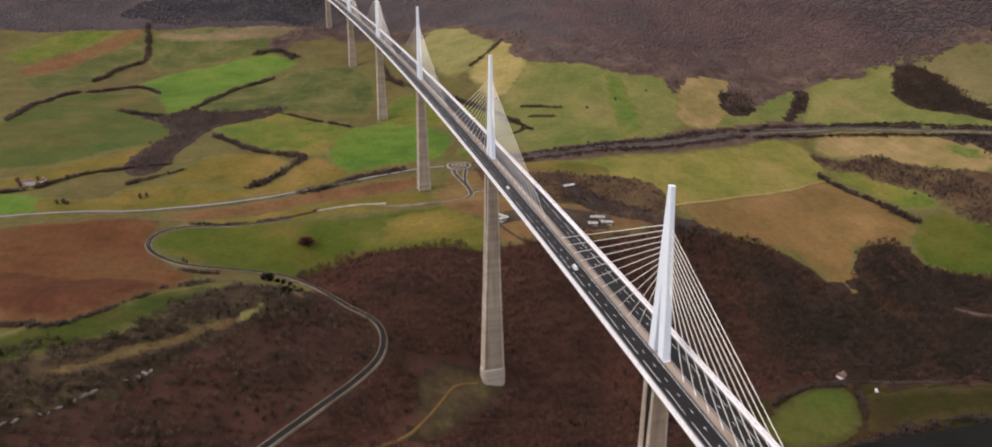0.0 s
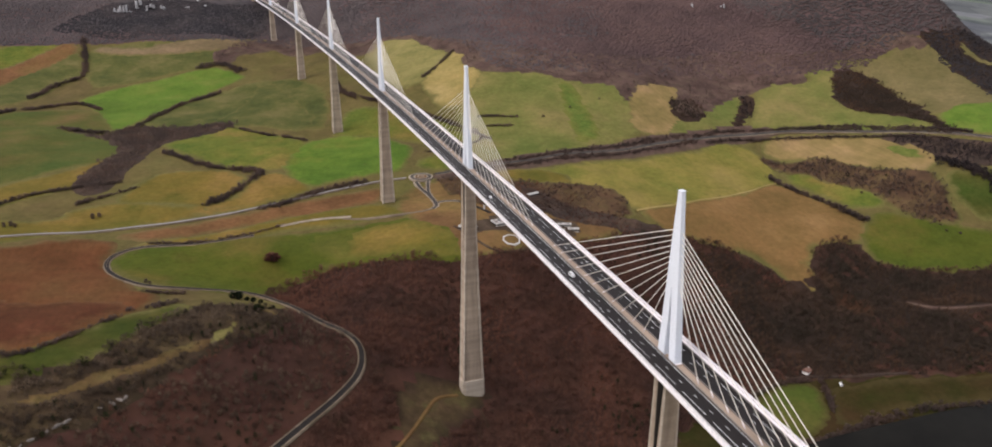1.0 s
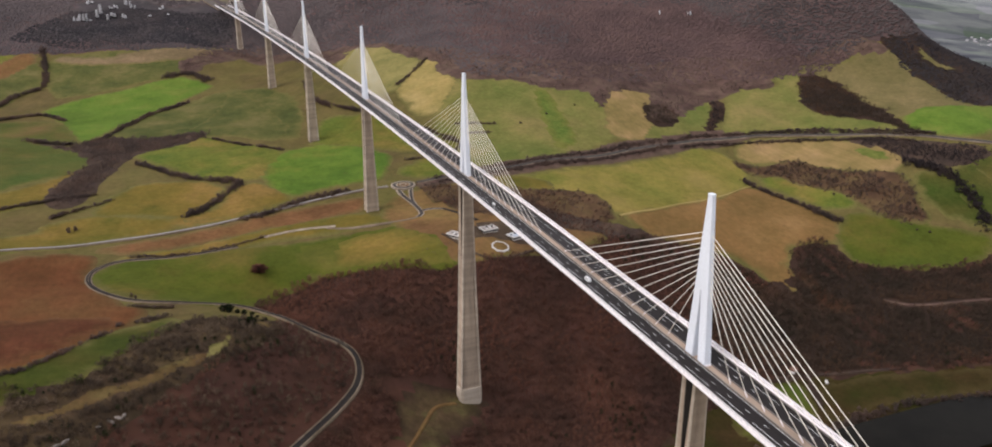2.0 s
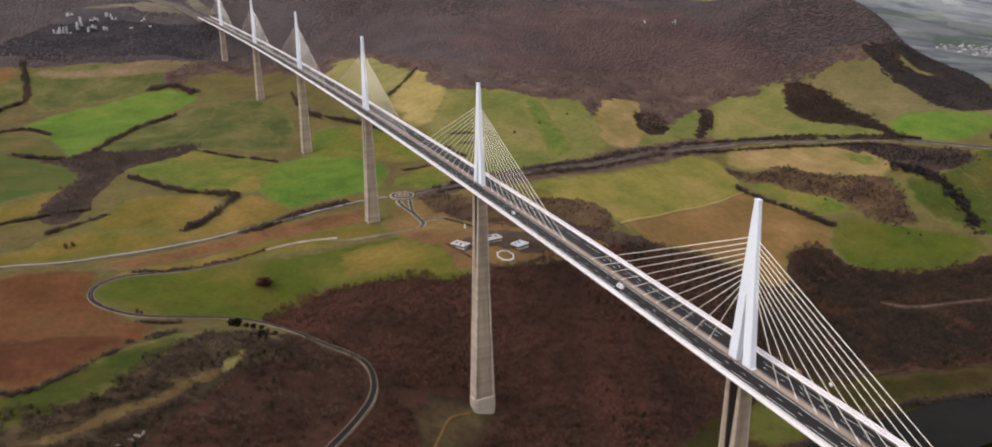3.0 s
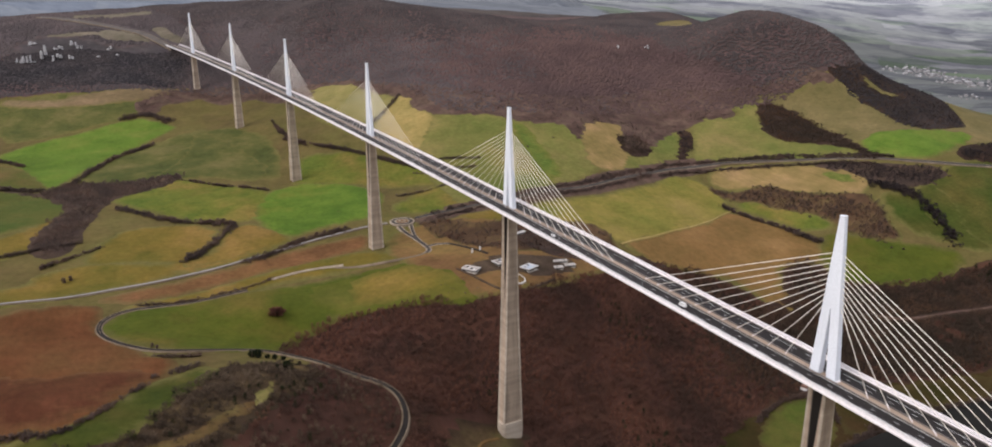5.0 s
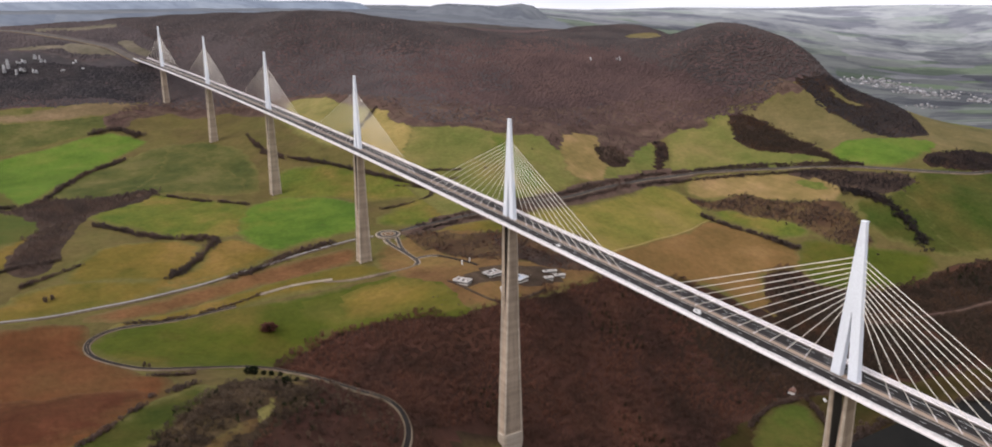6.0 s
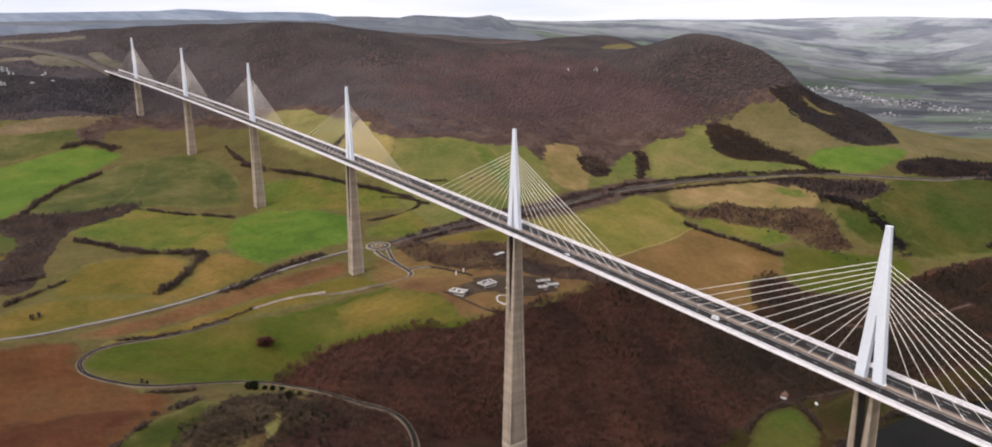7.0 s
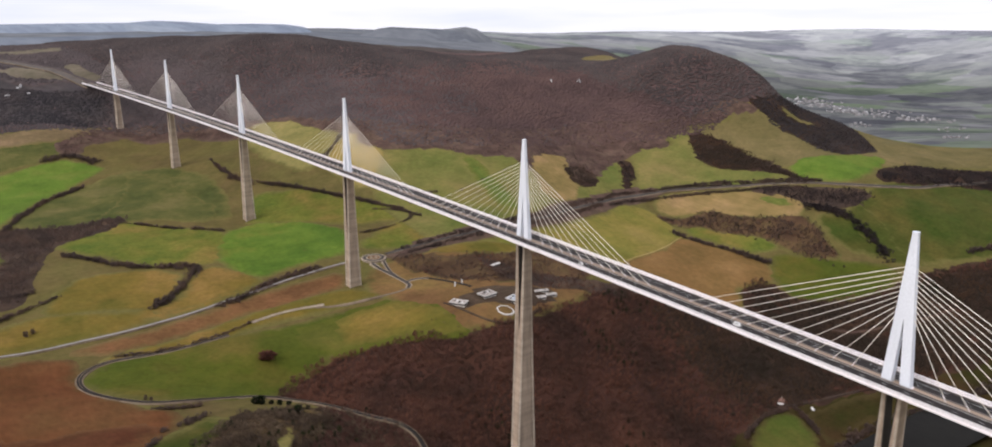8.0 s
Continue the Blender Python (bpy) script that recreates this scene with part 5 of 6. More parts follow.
OAKS = [np.concatenate([bare_crown(i, 48, 3.9, 6.6, 0.42, 0.2, 0.25), stem(4.0, 0.3)]) for i in range(6)]
HILL_OAKS = [canopy(200 + i, 4.4, 1.9) for i in range(8)]
SHRUBS = [bare_crown(80 + i, 26, 1.9, 3.0, 0.5, 0.1, 0.5) for i in range(5)]
BUSHES = [bare_crown(100 + i, 36, 2.8, 4.2, 0.8, 0.08, 0.6, 0.4) for i in range(4)]
PINES = [bare_crown(120 + i, 60, 2.6, 7.5, 0.8, 0.08, 0.6) for i in range(4)]


def wood(outline, gap, label, templates=OAKS, mat=None, size=1.0, seed=1, thin=0.0, keep_off=(), name="bare_wood", grain=60.0, stray=3.0, clear=()):
    at = scatter(outline, gap, seed, thin, grain, stray)
    for glade in clear:
        at = at[~inside(glade, at[:, 0], at[:, 1])]
    for line, off in keep_off:
        at = apart_from(at, line, off)
    return thing(name, label, "trees", stand(name, at, templates, mat or TWIG, size, seed), kind="stuff")


CLEARING = [(-77, 335), (-45, 348), (-13, 352), (10, 342), (-20, 320), (-63, 289), (-97, 257)]
OFF = ((HAIRPIN_ROAD, 7), (CLEARING, 14), (WOOD_TRACK, 6))
at = scatter(MAIN_WOOD, 5.0, 2)
for line, off in OFF:
    at = apart_from(at, line, off)
at = at[~inside(PIER_GLADE, at[:, 0], at[:, 1])]
dusk = inside([(p.x, p.y) for p in rounded(MAIN_EAST, 2)], at[:, 0] + np.random.RandomState(1).uniform(-55, 55, len(at)), at[:, 1])
thing("bare_wood", "dense leafless reddish brown wood on the valley slope", "trees", stand("bare_wood", at[~dusk], OAKS, TWIG, 1.0, 2), kind="stuff")
thing("bare_wood", "dark leafless wood in the side of the valley", "trees", stand("bare_wood", at[dusk], OAKS, DUSK_TWIG, 1.0, 3), kind="stuff")
wood(MAIN_WOOD, 9.0, "dark evergreen trees in clumps in the wood", PINES, EVERGREEN, 0.9, 5, 0.955, OFF, "evergreen_trees", 70)
wood(LEFT_WOOD, 6.0, "leafless reddish wood above the road bend", size=0.8, seed=3, keep_off=OFF, thin=0.3, grain=30)
wood(LEFT_WOOD, 6.5, "grey-brown bare trees above the road bend", OAKS, RIDGE_TWIG, 0.95, 33, 0.15, OFF, grain=40)
wood(BELT, 8.0, "dark evergreen trees on the scrubby ridge", PINES, EVERGREEN, 0.8, 6, 0.76, OFF, "evergreen_shrubs", 22, clear=GLADES)
wood(BELT, 4.2, "grey-brown bare trees on the scrubby ridge", OAKS, RIDGE_TWIG, 0.95, 13, 0.12, OFF, "ridge_trees", 14, clear=GLADES)
for i, outline in enumerate(GLADES):
    wood(outline, 6.0, "low bare bushes strewn over a ridge glade", SHRUBS, RIDGE_TWIG, 1.3, 140 + i, 0.5, OFF, "glade_bushes", 9)
    wood(outline, 4.0, "dry yellowish scrub in a ridge glade", SHRUBS, DRYGRASS, 0.5, 40 + i, 0.4, OFF, "dry_scrub", 15)
wood(SLOPE, 4.6, "reddish brown bushes in the clearing", SHRUBS, TWIG, 1.0, 11, 0.2, OFF, "clearing_bushes", 25, clear=(PIER_GLADE,))
# the hill: reddish low and east, greyer west with haze mixed into the tone, dark along the crest and on the cliff
at = scatter(HILL_FACE, 5.7, 4)
drift = np.array([noise.noise((a / 170, b / 170, 5.0)) + 0.5 * noise.noise((a / 60, b / 60, 9.0)) for a, b in at])
chance = np.random.RandomState(8)
open_top = ~inside(CREST_CLEARING, at[:, 0], at[:, 1])
at, drift = at[open_top], drift[open_top]
west = (at[:, 0] - 430) / 300 + 0.9 * drift + chance.uniform(-0.6, 0.6, len(at)) < 0
crest = (heights(at[:, 0], at[:, 1]) - 335 + 100 * np.clip((at[:, 0] - 850) / 150, 0, 1)) / 55 + 0.7 * drift + chance.uniform(-0.3, 0.3, len(at)) > 0
cliff = inside([(p.x, p.y) for p in rounded(CLIFFSIDE, 2)], at[:, 0] + 30 * drift, at[:, 1] + 30 * drift)
dark = ~cliff & (crest & (chance.uniform(0, 1, len(at)) < 0.97))
for keep, mat, label in ((cliff, CLIFF_TWIG, "blackish wood on the limestone cliff"), (~cliff & ~dark & ~west, HILL_TWIG, "leafless reddish brown wood on the steep hill"), (~cliff & ~dark & west, HILL_GREY, "leafless grey-violet wood on the hillside"), (dark, HILL_DARK, "dark wood along the hill crest")):
    thing("hill_wood", label, "trees", stand("hill_wood", at[keep], HILL_OAKS, mat, 1.08, 4, 0.0), kind="stuff")
at = apart_from(scatter([(-950, 1945), (-700, 1915), (-300, 1915), (-130, 1872), (-20, 1920), (-40, 2010), (-80, 2150), (-150, 2330), (-300, 2480), (-950, 2480)], 7.5, 14), [(-91, 1908), (-126, 1967), (-204, 2052), (-300, 2120)], 26)
for outline in PLATEAU_GRASS + (CLIFFSIDE,):
    at = at[~inside(outline, at[:, 0], at[:, 1])]
thing("plateau_wood", "leafless grey-brown wood on the plateau", "trees", stand("plateau_wood", at, HILL_OAKS, HILL_GREY, 1.2, 15), kind="stuff")
spots = scatter(CLIFF_WOOD, 5.5, 22, 0.0, 60.0, 6.0)
spots = spots[~inside(SPUR_CLEARING, spots[:, 0], spots[:, 1])]
wood(CLIFF_WOOD, 7.0, "bare dark trees in the wood below the cliff", OAKS, COPSE_TWIG, 0.8, 61, 0.3, (), "cliff_trees", 40, 6.0, (SPUR_CLEARING,))
thing("cliff_wood", "dark wood below the cliff", "trees", stand("cliff_wood", spots, HILL_OAKS, SPUR_TWIG, 1.0, 22), kind="stuff")
wood([(25, 550), (36, 532), (48, 507), (61, 486), (34, 491), (15, 515), (7, 548)], 6.0, "small dark bushes in rough grass", SHRUBS, HEDGE, 0.9, 51, 0.6, (), "rough_bushes", 18)
wood(FOOT_SCRUB, 5.0, "dark brown thicket below the wooded hill", SHRUBS, HEDGE, 1.3, 17, 0.3, (), "foot_thicket", 30)
wood(LEFT_WOOD, 11.0, "dark evergreen trees above the road bend", PINES, EVERGREEN, 0.85, 19, 0.8, OFF, "evergreen_trees", 40)
wood(HILL_FOOT, 7.0, "leafless trees at the lower edge of the hill wood", HILL_OAKS, HILL_TWIG, 0.7, 27, 0.45, (), "hill_wood", 50)
wood(HILL_FOOT, 6.5, "brown thorn scrub at the foot of the hill", SHRUBS, HEDGE, 1.4, 7, 0.5, (), "thorn_scrub", 35)
wood(BROWN_BAND, 4.5, "reddish brown scrub along the edge of the pasture", SHRUBS, TWIG, 1.3, 81, 0.15, (), "edge_scrub", 18)
wood(JUNCTION_WOOD, 8.0, "reddish bushes in the thicket beside the roundabout", BUSHES, TWIG, 0.9, 82, 0.45, (), "red_bushes", 30)
wood(JUNCTION_WOOD, 5.0, "brown thicket beside the roundabout", SHRUBS, HEDGE, 1.4, 8, 0.42, (), "thicket", 24)
for i, (outline, label) in enumerate(((BLOB_WOOD, "dark leafless copse in a hollow between fields"), (SPUR_WOOD, "dark leafless copse on the spur"), 
                                      (COPSE, "small dark copse beside a stubble field"), (VALE_WOOD, "brown leafless wood in a side valley"), (ROAD_WOOD, "dark trees along the main road"), (GULLY, "dark trees in a gully"), (LANE_WOOD, "dark hedgerow trees beside the main road"))):
    wood(outline, 4.4, label, OAKS, HEDGE if outline in (BLOB_WOOD, VALE_WOOD) else DUSK_TWIG if outline in (SPUR_WOOD, COPSE) else COPSE_TWIG, 0.85, 20 + i, 0.2 if outline is VALE_WOOD else 0.06, name="copse", grain=26, stray=7.0)
wood(VALE_WOOD, 8.0, "reddish bushes between the trees of a side valley", BUSHES, BUSH_TWIG, 0.8, 71, 0.55, (), "red_bushes", 22)
wood(VALE_WOOD, 9.0, "dark evergreen clumps in a side valley", PINES, EVERGREEN, 0.7, 72, 0.8, (), "evergreen_trees", 30)


def hedge(line, label, wide=4.0, size=1.0, gap=1.5, mat=None):
    c = spaced(rounded(line, 2, False), gap, False)
    r = np.random.RandomState(len(c))
    at = []
    for p in c:
        lush = 0.6 + noise.noise((p.x / 22, p.y / 22, 6.0)) + 0.4 * noise.noise((p.x / 7, p.y / 7, 2.0))
        for _ in range(int(max(0, round(4.5 * lush + r.uniform(0, 1))))):
            u = r.normal(0, 0.28, 2) * wide * (0.6 + lush)
            at.append((p.x + u[0], p.y + u[1]))
    return thing("hedge", label, "hedge", stand("hedge", at, SHRUBS + BUSHES, mat or HEDGE, size, len(c)), group="field hedges")


LEFT_HEDGES = [
    ([(-580, 730), (-511, 755), (-475, 789), (-405, 836), (-350, 850)], 5, 1.1),
    ([(-469, 1174), (-399, 1116), (-352, 1150), (-307, 1286), (-212, 1374)], 8, 1.4),
    ([(-297, 980), (-237, 880), (-173, 848), (-159, 835), (-192, 790), (-242, 744)], 9, 1.3),
    ([(-195, 1103), (-137, 1043), (-84, 975)], 5, 1.1),
    ([(-622, 1088), (-613, 1230), (-587, 1343), (-473, 1408), (-426, 1335)], 6, 1.3),
    ([(-562, 1444), (-529, 1542), (-475, 1573), (-493, 1761)], 9, 1.5),
]
TERRACE_HEDGES = [
    ([(3, 1213), (61, 1120), (102, 1033), (168, 909), (190, 858)], 6, 1.2),
    ([(-246, 1552), (-197, 1574), (-164, 1508)], 14, 1.6),
    ([(12, 1345), (8, 1283), (12, 1207), (31, 1151)], 6, 1.1),
    ([(141, 922), (163, 903), (184, 882), (172, 852), (122, 842), (84, 847)], 4, 0.8),
    ([(-395, 770), (-329, 822)], 5, 1.0),
    ([(-303, 634), (-259, 629), (-187, 645), (-150, 662)], 5, 0.9),
    ([(-310, 424), (-278, 440), (-264, 449)], 6, 1.1),
    ([(-480, 356), (-409, 350), (-378, 338), (-353, 360), (-314, 408)], 5, 1.0),
]
VALLEY_HEDGES = [
    ([(-300, 489), (-275, 478), (-262, 482)], 4, 0.9),
    ([(614, 711), (612, 670), (620, 634), (634, 604), (646, 575), (656, 540)], 8, 1.5),
    ([(776, 822), (824, 796), (864, 752), (914, 690), (953, 645)], 7, 1.2),
    ([(196, 943), (228, 932), (259, 919)], 4, 0.9),
    ([(200, 905), (239, 894)], 4, 0.9),
    ([(236, 1219), (194, 1176), (153, 1143)], 7, 1.1),
    ([(969, 373), (1059, 342)], 8, 1.4),
    ([(395, 309), (390, 296), (383, 278), (372, 260)], 5, 1.1),
    ([(288, 298), (326, 311), (359, 313), (384, 310)], 5, 1.2),
    ([(255, 222), (314, 217), (350, 222), (396, 228), (445, 227), (483, 217), (531, 208), (600, 190), (700, 165)], 11, 1.3),
]
ROAD_HEDGES = [
    ([(-174, 710), (-139, 727), (-101, 752), (-29, 757)], 10, 1.2),
    ([(98, 752), (186, 768), (272, 774), (362, 788), (461, 808), (541, 838)], 11, 1.05),
    ([(98, 735), (186, 748), (272, 752), (362, 764), (461, 784), (541, 817)], 8, 1.05),
    ([(544, 830), (649, 864), (768, 826), (853, 757), (924, 655)], 7, 1.1),
    ([(560, 815), (649, 838), (760, 798), (840, 735), (905, 640)], 7, 1.1),
]
for line, wide, size in LEFT_HEDGES + TERRACE_HEDGES + VALLEY_HEDGES + ROAD_HEDGES:
    hedge(line, "dark leafless hedge along a field edge", wide, size)


for line, wide in (([(861, 586), (878, 528), (862, 475), (843, 441)], 19), ([(846, 604), (870, 570), (882, 545)], 15)):
    hedge(line, "broad dark overgrown hedge between two meadows", wide, 1.7, 1.3, COPSE_TWIG)


# ---- single trees ----
def bare_tree(x, y, size, label, crown_mat, seed, name="tree", dense=90, squat=1.0):
    """A lone tree: tapered trunk with limbs, and a crown of twigs."""
    tree = thing(name, label, "tree", m=Matrix.Translation((x, y, height(x, y))))
    v, f = [], []
    r = random.Random(seed)
    limbs = [(Vector((0, 0, -0.5)), Vector((0, 0, 0.45 * size * squat)), 0.045 * size)]
    for k in range(5):
        a = 2 * math.pi * k / 5 + r.uniform(-0.4, 0.4)
        z = size * squat * r.uniform(0.2, 0.4)
        limbs.append((Vector((0, 0, z)), Vector((math.cos(a) * 0.28 * size, math.sin(a) * 0.28 * size, z + 0.35 * size * squat)), 0.02 * size))
    for a, b, rad in limbs:
        tv, tf = tube(a, b, rad, 6)
        tv = tv[:6] + [b + (p - b) * 0.4 for p in tv[6:]]
        k = len(v)
        v += tv
        f += [tuple(i + k for i in q) for q in tf]
    part("trunk", mesh_of("trunk", v, f, BARK), tree)
    blades = bare_crown(seed, dense, 0.45 * size, size * squat, 0.085 * size, 0.15, 0.3).reshape(-1, 3)
    part("crown", mesh_of("crown", blades.tolist(), [(3 * i, 3 * i + 1, 3 * i + 2) for i in range(dense)], crown_mat), tree)
    return tree


bare_tree(-171, 563, 27.0, "large reddish brown bare bush alone in the meadow", BUSH_TWIG, 301, "bush", 260, 0.36)
for i, (x, y, size) in enumerate(((-216, 472, 13), (-210, 474, 14), (-211, 468, 9), (-203, 466, 8), (-197, 461, 9), (-190, 456, 8), (-194, 424, 13), (-190, 427, 8), (-186, 446, 5), (-179, 438, 6), (-183, 430, 5))):
    bare_tree(x, y, size, "dark evergreen tree beside the country road", EVERGREEN, 310 + i, "evergreen_tree", 170, 0.58)
for i, (x, y, size) in enumerate(((-520, 770, 9), (-505, 792, 8), (-527, 786, 10), (-490, 774, 8), (-455, 702, 9), (-450, 698, 7), (-462, 700, 8), (-365, 730, 8), (-372, 726, 9), (-300, 520, 6), (-296, 516, 5))):
    bare_tree(x, y, size, "bare brown tree at a field edge", HEDGE, 330 + i, "field_tree", 110, 0.9)
for i, (x, y, size) in enumerate(((300, 905, 8), (360, 930, 7), (425, 950, 6), (700, 600, 7), (712, 585, 6), (760, 470, 7), (745, 480, 6))):
    bare_tree(x, y, size, "small dark bush in a pasture", HEDGE, 350 + i, "pasture_bush", 90, 0.6)


# ---- river, roundabout, buildings, rocks ----
def flat_ribbon(name, line, width, z, mat):
    c = spaced(rounded(line, 3, False), 12, False)
    verts, faces = [], []
    for i, p in enumerate(c):
        d = (c[min(i + 1, len(c) - 1)] - c[max(i - 1, 0)]).normalized()
        for u in (-width / 2, width / 2):
            verts.append((p.x - d.y * u, p.y + d.x * u, z))
    faces = [(2 * i, 2 * i + 2, 2 * i + 3, 2 * i + 1) for i in range(len(c) - 1)]
    return mesh_of(name, verts, faces, mat, True)


thing("river_water", "dark slow river at the bottom of the valley", "river",
      flat_ribbon("river_water", [(-500, -60), (-200, 40), (60, 120), (250, 172), (400, 178), (560, 170), (760, 120), (1000, 60), (1400, 40)], 75, -15.5, WATER), kind="structure")


def disc(name, cx, cy, r0, r1, mat, lift, n=40, flat=0.6):
    """A ring, or a disc where r0 is 0, laid on the land."""
    verts = []
    for r in (r0, r1):
        verts += [(cx + r * math.cos(2 * math.pi * i / n), cy + r * math.sin(2 * math.pi * i / n)) for i in range(n)]
    z = heights([v[0] for v in verts], [v[1] for v in verts])
    level = float(np.mean(z)) * flat
    top = [(x, y, level + (1 - flat) * h + lift) for (x, y), h in zip(verts, z)]
    low = [(x * 1.0, y, h - 2.0) for (x, y), h in zip(verts[n:], z[n:])]
    faces = [(i, (i + 1) % n, n + (i + 1) % n, n + i)[::-1] for i in range(n)] if r0 else [tuple(range(n, 2 * n))]
    faces += [(n + i, 2 * n + i, 2 * n + (i + 1) % n, n + (i + 1) % n) for i in range(n)]
    return whole(mesh_of(name, top + low, faces, mat))


def build_roundabout(x, y):
    top = thing("roundabout", "small grey roundabout with a planted island", "roundabout", kind="structure")
    part("ring_road", disc("ring_road", x, y, 10.2, 15.4, JUNCTION_LANE, 1.9), top)
    part("pale_kerb", disc("pale_kerb", x, y, 15.1, 17.4, TRACK, 1.95), top, "pale outer kerb")
    part("apron", disc("apron", x, y, 8.2, 10.4, TRACK, 2.0), top, "pale inner apron")
    part("island", disc("island", x, y, 0.0, 8.4, RED_EARTH, 1.98), top, "brown planted island")
    part("island_mound", disc("island_mound", x, y, 3.0, 5.5, TRACK, 2.3), top)
    return top


build_roundabout(49, 746)


def block(w, d, h, inset=0.0, z0=0.0):
    v = []
    for z, k in ((z0, 0.0), (z0 + h, inset)):
        v += [(x * (w / 2 - k), y * (d / 2 - k), z) for x, y in ((-1, -1), (1, -1), (1, 1), (-1, 1))]
    return v, [(3, 2, 1, 0), (4, 5, 6, 7), (0, 1, 5, 4), (1, 2, 6, 5), (2, 3, 7, 6), (3, 0, 4, 7)]


def rim(w, d, thick, h, z0):
    """A low wall round a flat roof."""
    v = [(x * (w / 2 - k), y * (d / 2 - k), z) for z in (z0, z0 + h) for k in (0, thick) for x, y in ((-1, -1), (1, -1), (1, 1), (-1, 1))]
    f = []
    for i in range(4):
        j = (i + 1) % 4
        f += [(i, j, 8 + j, 8 + i), (4 + j, 4 + i, 12 + i, 12 + j), (8 + i, 8 + j, 12 + j, 12 + i), (j, i, 4 + i, 4 + j)]
    return v, f


def flat_building(x, y, turn, w, d, h, roof, label, units, group="service buildings"):
    """A low flat-roofed hall: walls, a band of glazing, an overhanging roof and roof units."""
    b = thing("service_building", label, "building", group=group, m=Matrix.Translation((x, y, height(x, y) + 0.6)) @ Matrix.Rotation(radians(turn), 4, "Z"))
    part("wall", mesh_of("wall", *block(w, d, h + 2.0, 0, -2.0), WALL), b)
    part("glazing", mesh_of("glazing", *block(w + 0.1, d + 0.1, h * 0.45, 0, h * 0.3), DARK_GLASS), b, "dark band of windows")
    part("parapet", mesh_of("parapet", *rim(w + 1.2, d + 1.2, 1.1, 0.8, h), PARAPET), b, "white parapet")
    part("roof", mesh_of("roof", *block(w - 0.8, d - 0.8, 0.4, 0.0, h - 0.1), roof), b)
    r = random.Random(int(x * 7 + y))
    for k in range(units):
        u, v = (k + 0.5) / units - 0.5 + r.uniform(-0.05, 0.05), r.uniform(-0.24, 0.24)
        vv, ff = block(w * r.uniform(0.06, 0.13), d * r.uniform(0.12, 0.26), r.uniform(0.6, 1.3), 0.1, h + 0.25)
        part("roof_unit", mesh_of("roof_unit", [(q[0] + u * w * 0.8, q[1] + v * d, q[2]) for q in vv], ff, ROOF_WHITE if k % 2 else DARK_GLASS), b, "pale roof unit" if k % 2 else "dark rooflight")
    return b


flat_building(56, 543, -58, 19, 11.5, 3.0, ROOF_GREY, "low grey-roofed service building with a white parapet", 4)
flat_building(99, 546, 8, 19, 14, 3.0, ROOF_GREY, "low grey-roofed hall in the service yard", 5)
flat_building(127, 528, 20, 17, 14, 3.4, ROOF_BLUE, "low hall with a blue-grey roof in the yard", 4)
flat_building(181, 542, -18, 17, 4.6, 2.6, ROOF_GREY, "long flat-roofed cabin in the yard", 3)
flat_building(190, 533, -18, 13, 4.6, 2.6, ROOF_GREY, "flat-roofed cabin at the edge of the yard", 2)
flat_building(170, 528, -14, 10, 6, 2.6, ROOF_GREY, "small flat-roofed cabin with a white parapet in the yard", 2)
flat_building(176, 635, 15, 16, 4, 2.6, ROOF_WHITE, "long pale shed in the thicket", 1)


def ring_path(x, y):
    ob = thing("garden_path", "pale eight-sided garden path beside the yard", "path", kind="structure")
    for r0, r1 in ((9.1, 10.9),):
        me = disc("path_ring", x, y, r0, r1, PARAPET, 2.35, 8, 0.1)
        part("path_ring", me, ob)
    return ob


ring_path(99, 508)


def white_pillar(x, y):
    p = thing("white_pillar", "slim white marker pillar on grass", "pillar", group="marker pillars", m=Matrix.Translation((x, y, height(x, y))))
    part("base", mesh_of("base", *block(2.2, 2.2, 1.0, 0.2, 0.0), WALL), p)
    part("shaft", mesh_of("shaft", *block(1.5, 1.5, 5.5, 0.25, 1.0), ROOF_WHITE), p)
    part("cap", mesh_of("cap", *block(1.6, 1.6, 0.3, 0.1, 6.5), ROOF_WHITE), p)


white_pillar(80, 588)
white_pillar(93, 592)


def cottage(x, y, turn, w, d, h, label, roof=None, wall=None, group=""):
    """A house with a pitched roof, a chimney, windows and a door."""
    c = thing("house", label, "house", group=group, m=Matrix.Translation((x, y, height(x, y))) @ Matrix.Rotation(radians(turn), 4, "Z"))
    part("wall", mesh_of("wall", *block(w, d, h + 2.0, 0, -2.0), wall or ROOF_WHITE), c)
    e, r = 0.5, h + d * 0.38
    v = [(-w / 2 - e, -d / 2 - e, h - 0.2), (w / 2 + e, -d / 2 - e, h - 0.2), (w / 2 + e, d / 2 + e, h - 0.2), (-w / 2 - e, d / 2 + e, h - 0.2), (-w / 2 - e, 0, r), (w / 2 + e, 0, r)]
    part("roof", mesh_of("roof", v, [(0, 1, 5, 4), (2, 3, 4, 5), (0, 4, 3), (1, 2, 5), (3, 2, 1, 0)], roof or TILE_ROOF), c)
    ch, cf = block(0.9, 0.7, 2.0, 0, r - 1.0)
    part("chimney", mesh_of("chimney", [(p[0] + w * 0.3, p[1], p[2]) for p in ch], cf, WALL), c)
    for k in (-0.28, 0.02, 0.3):
        wv, wf = block(1.0, 0.12, 1.3, 0, 1.2)
        part("window", mesh_of("window", [(p[0] + k * w, p[1] - d / 2 - 0.05, p[2]) for p in wv], wf, DARK_GLASS), c)
    return c


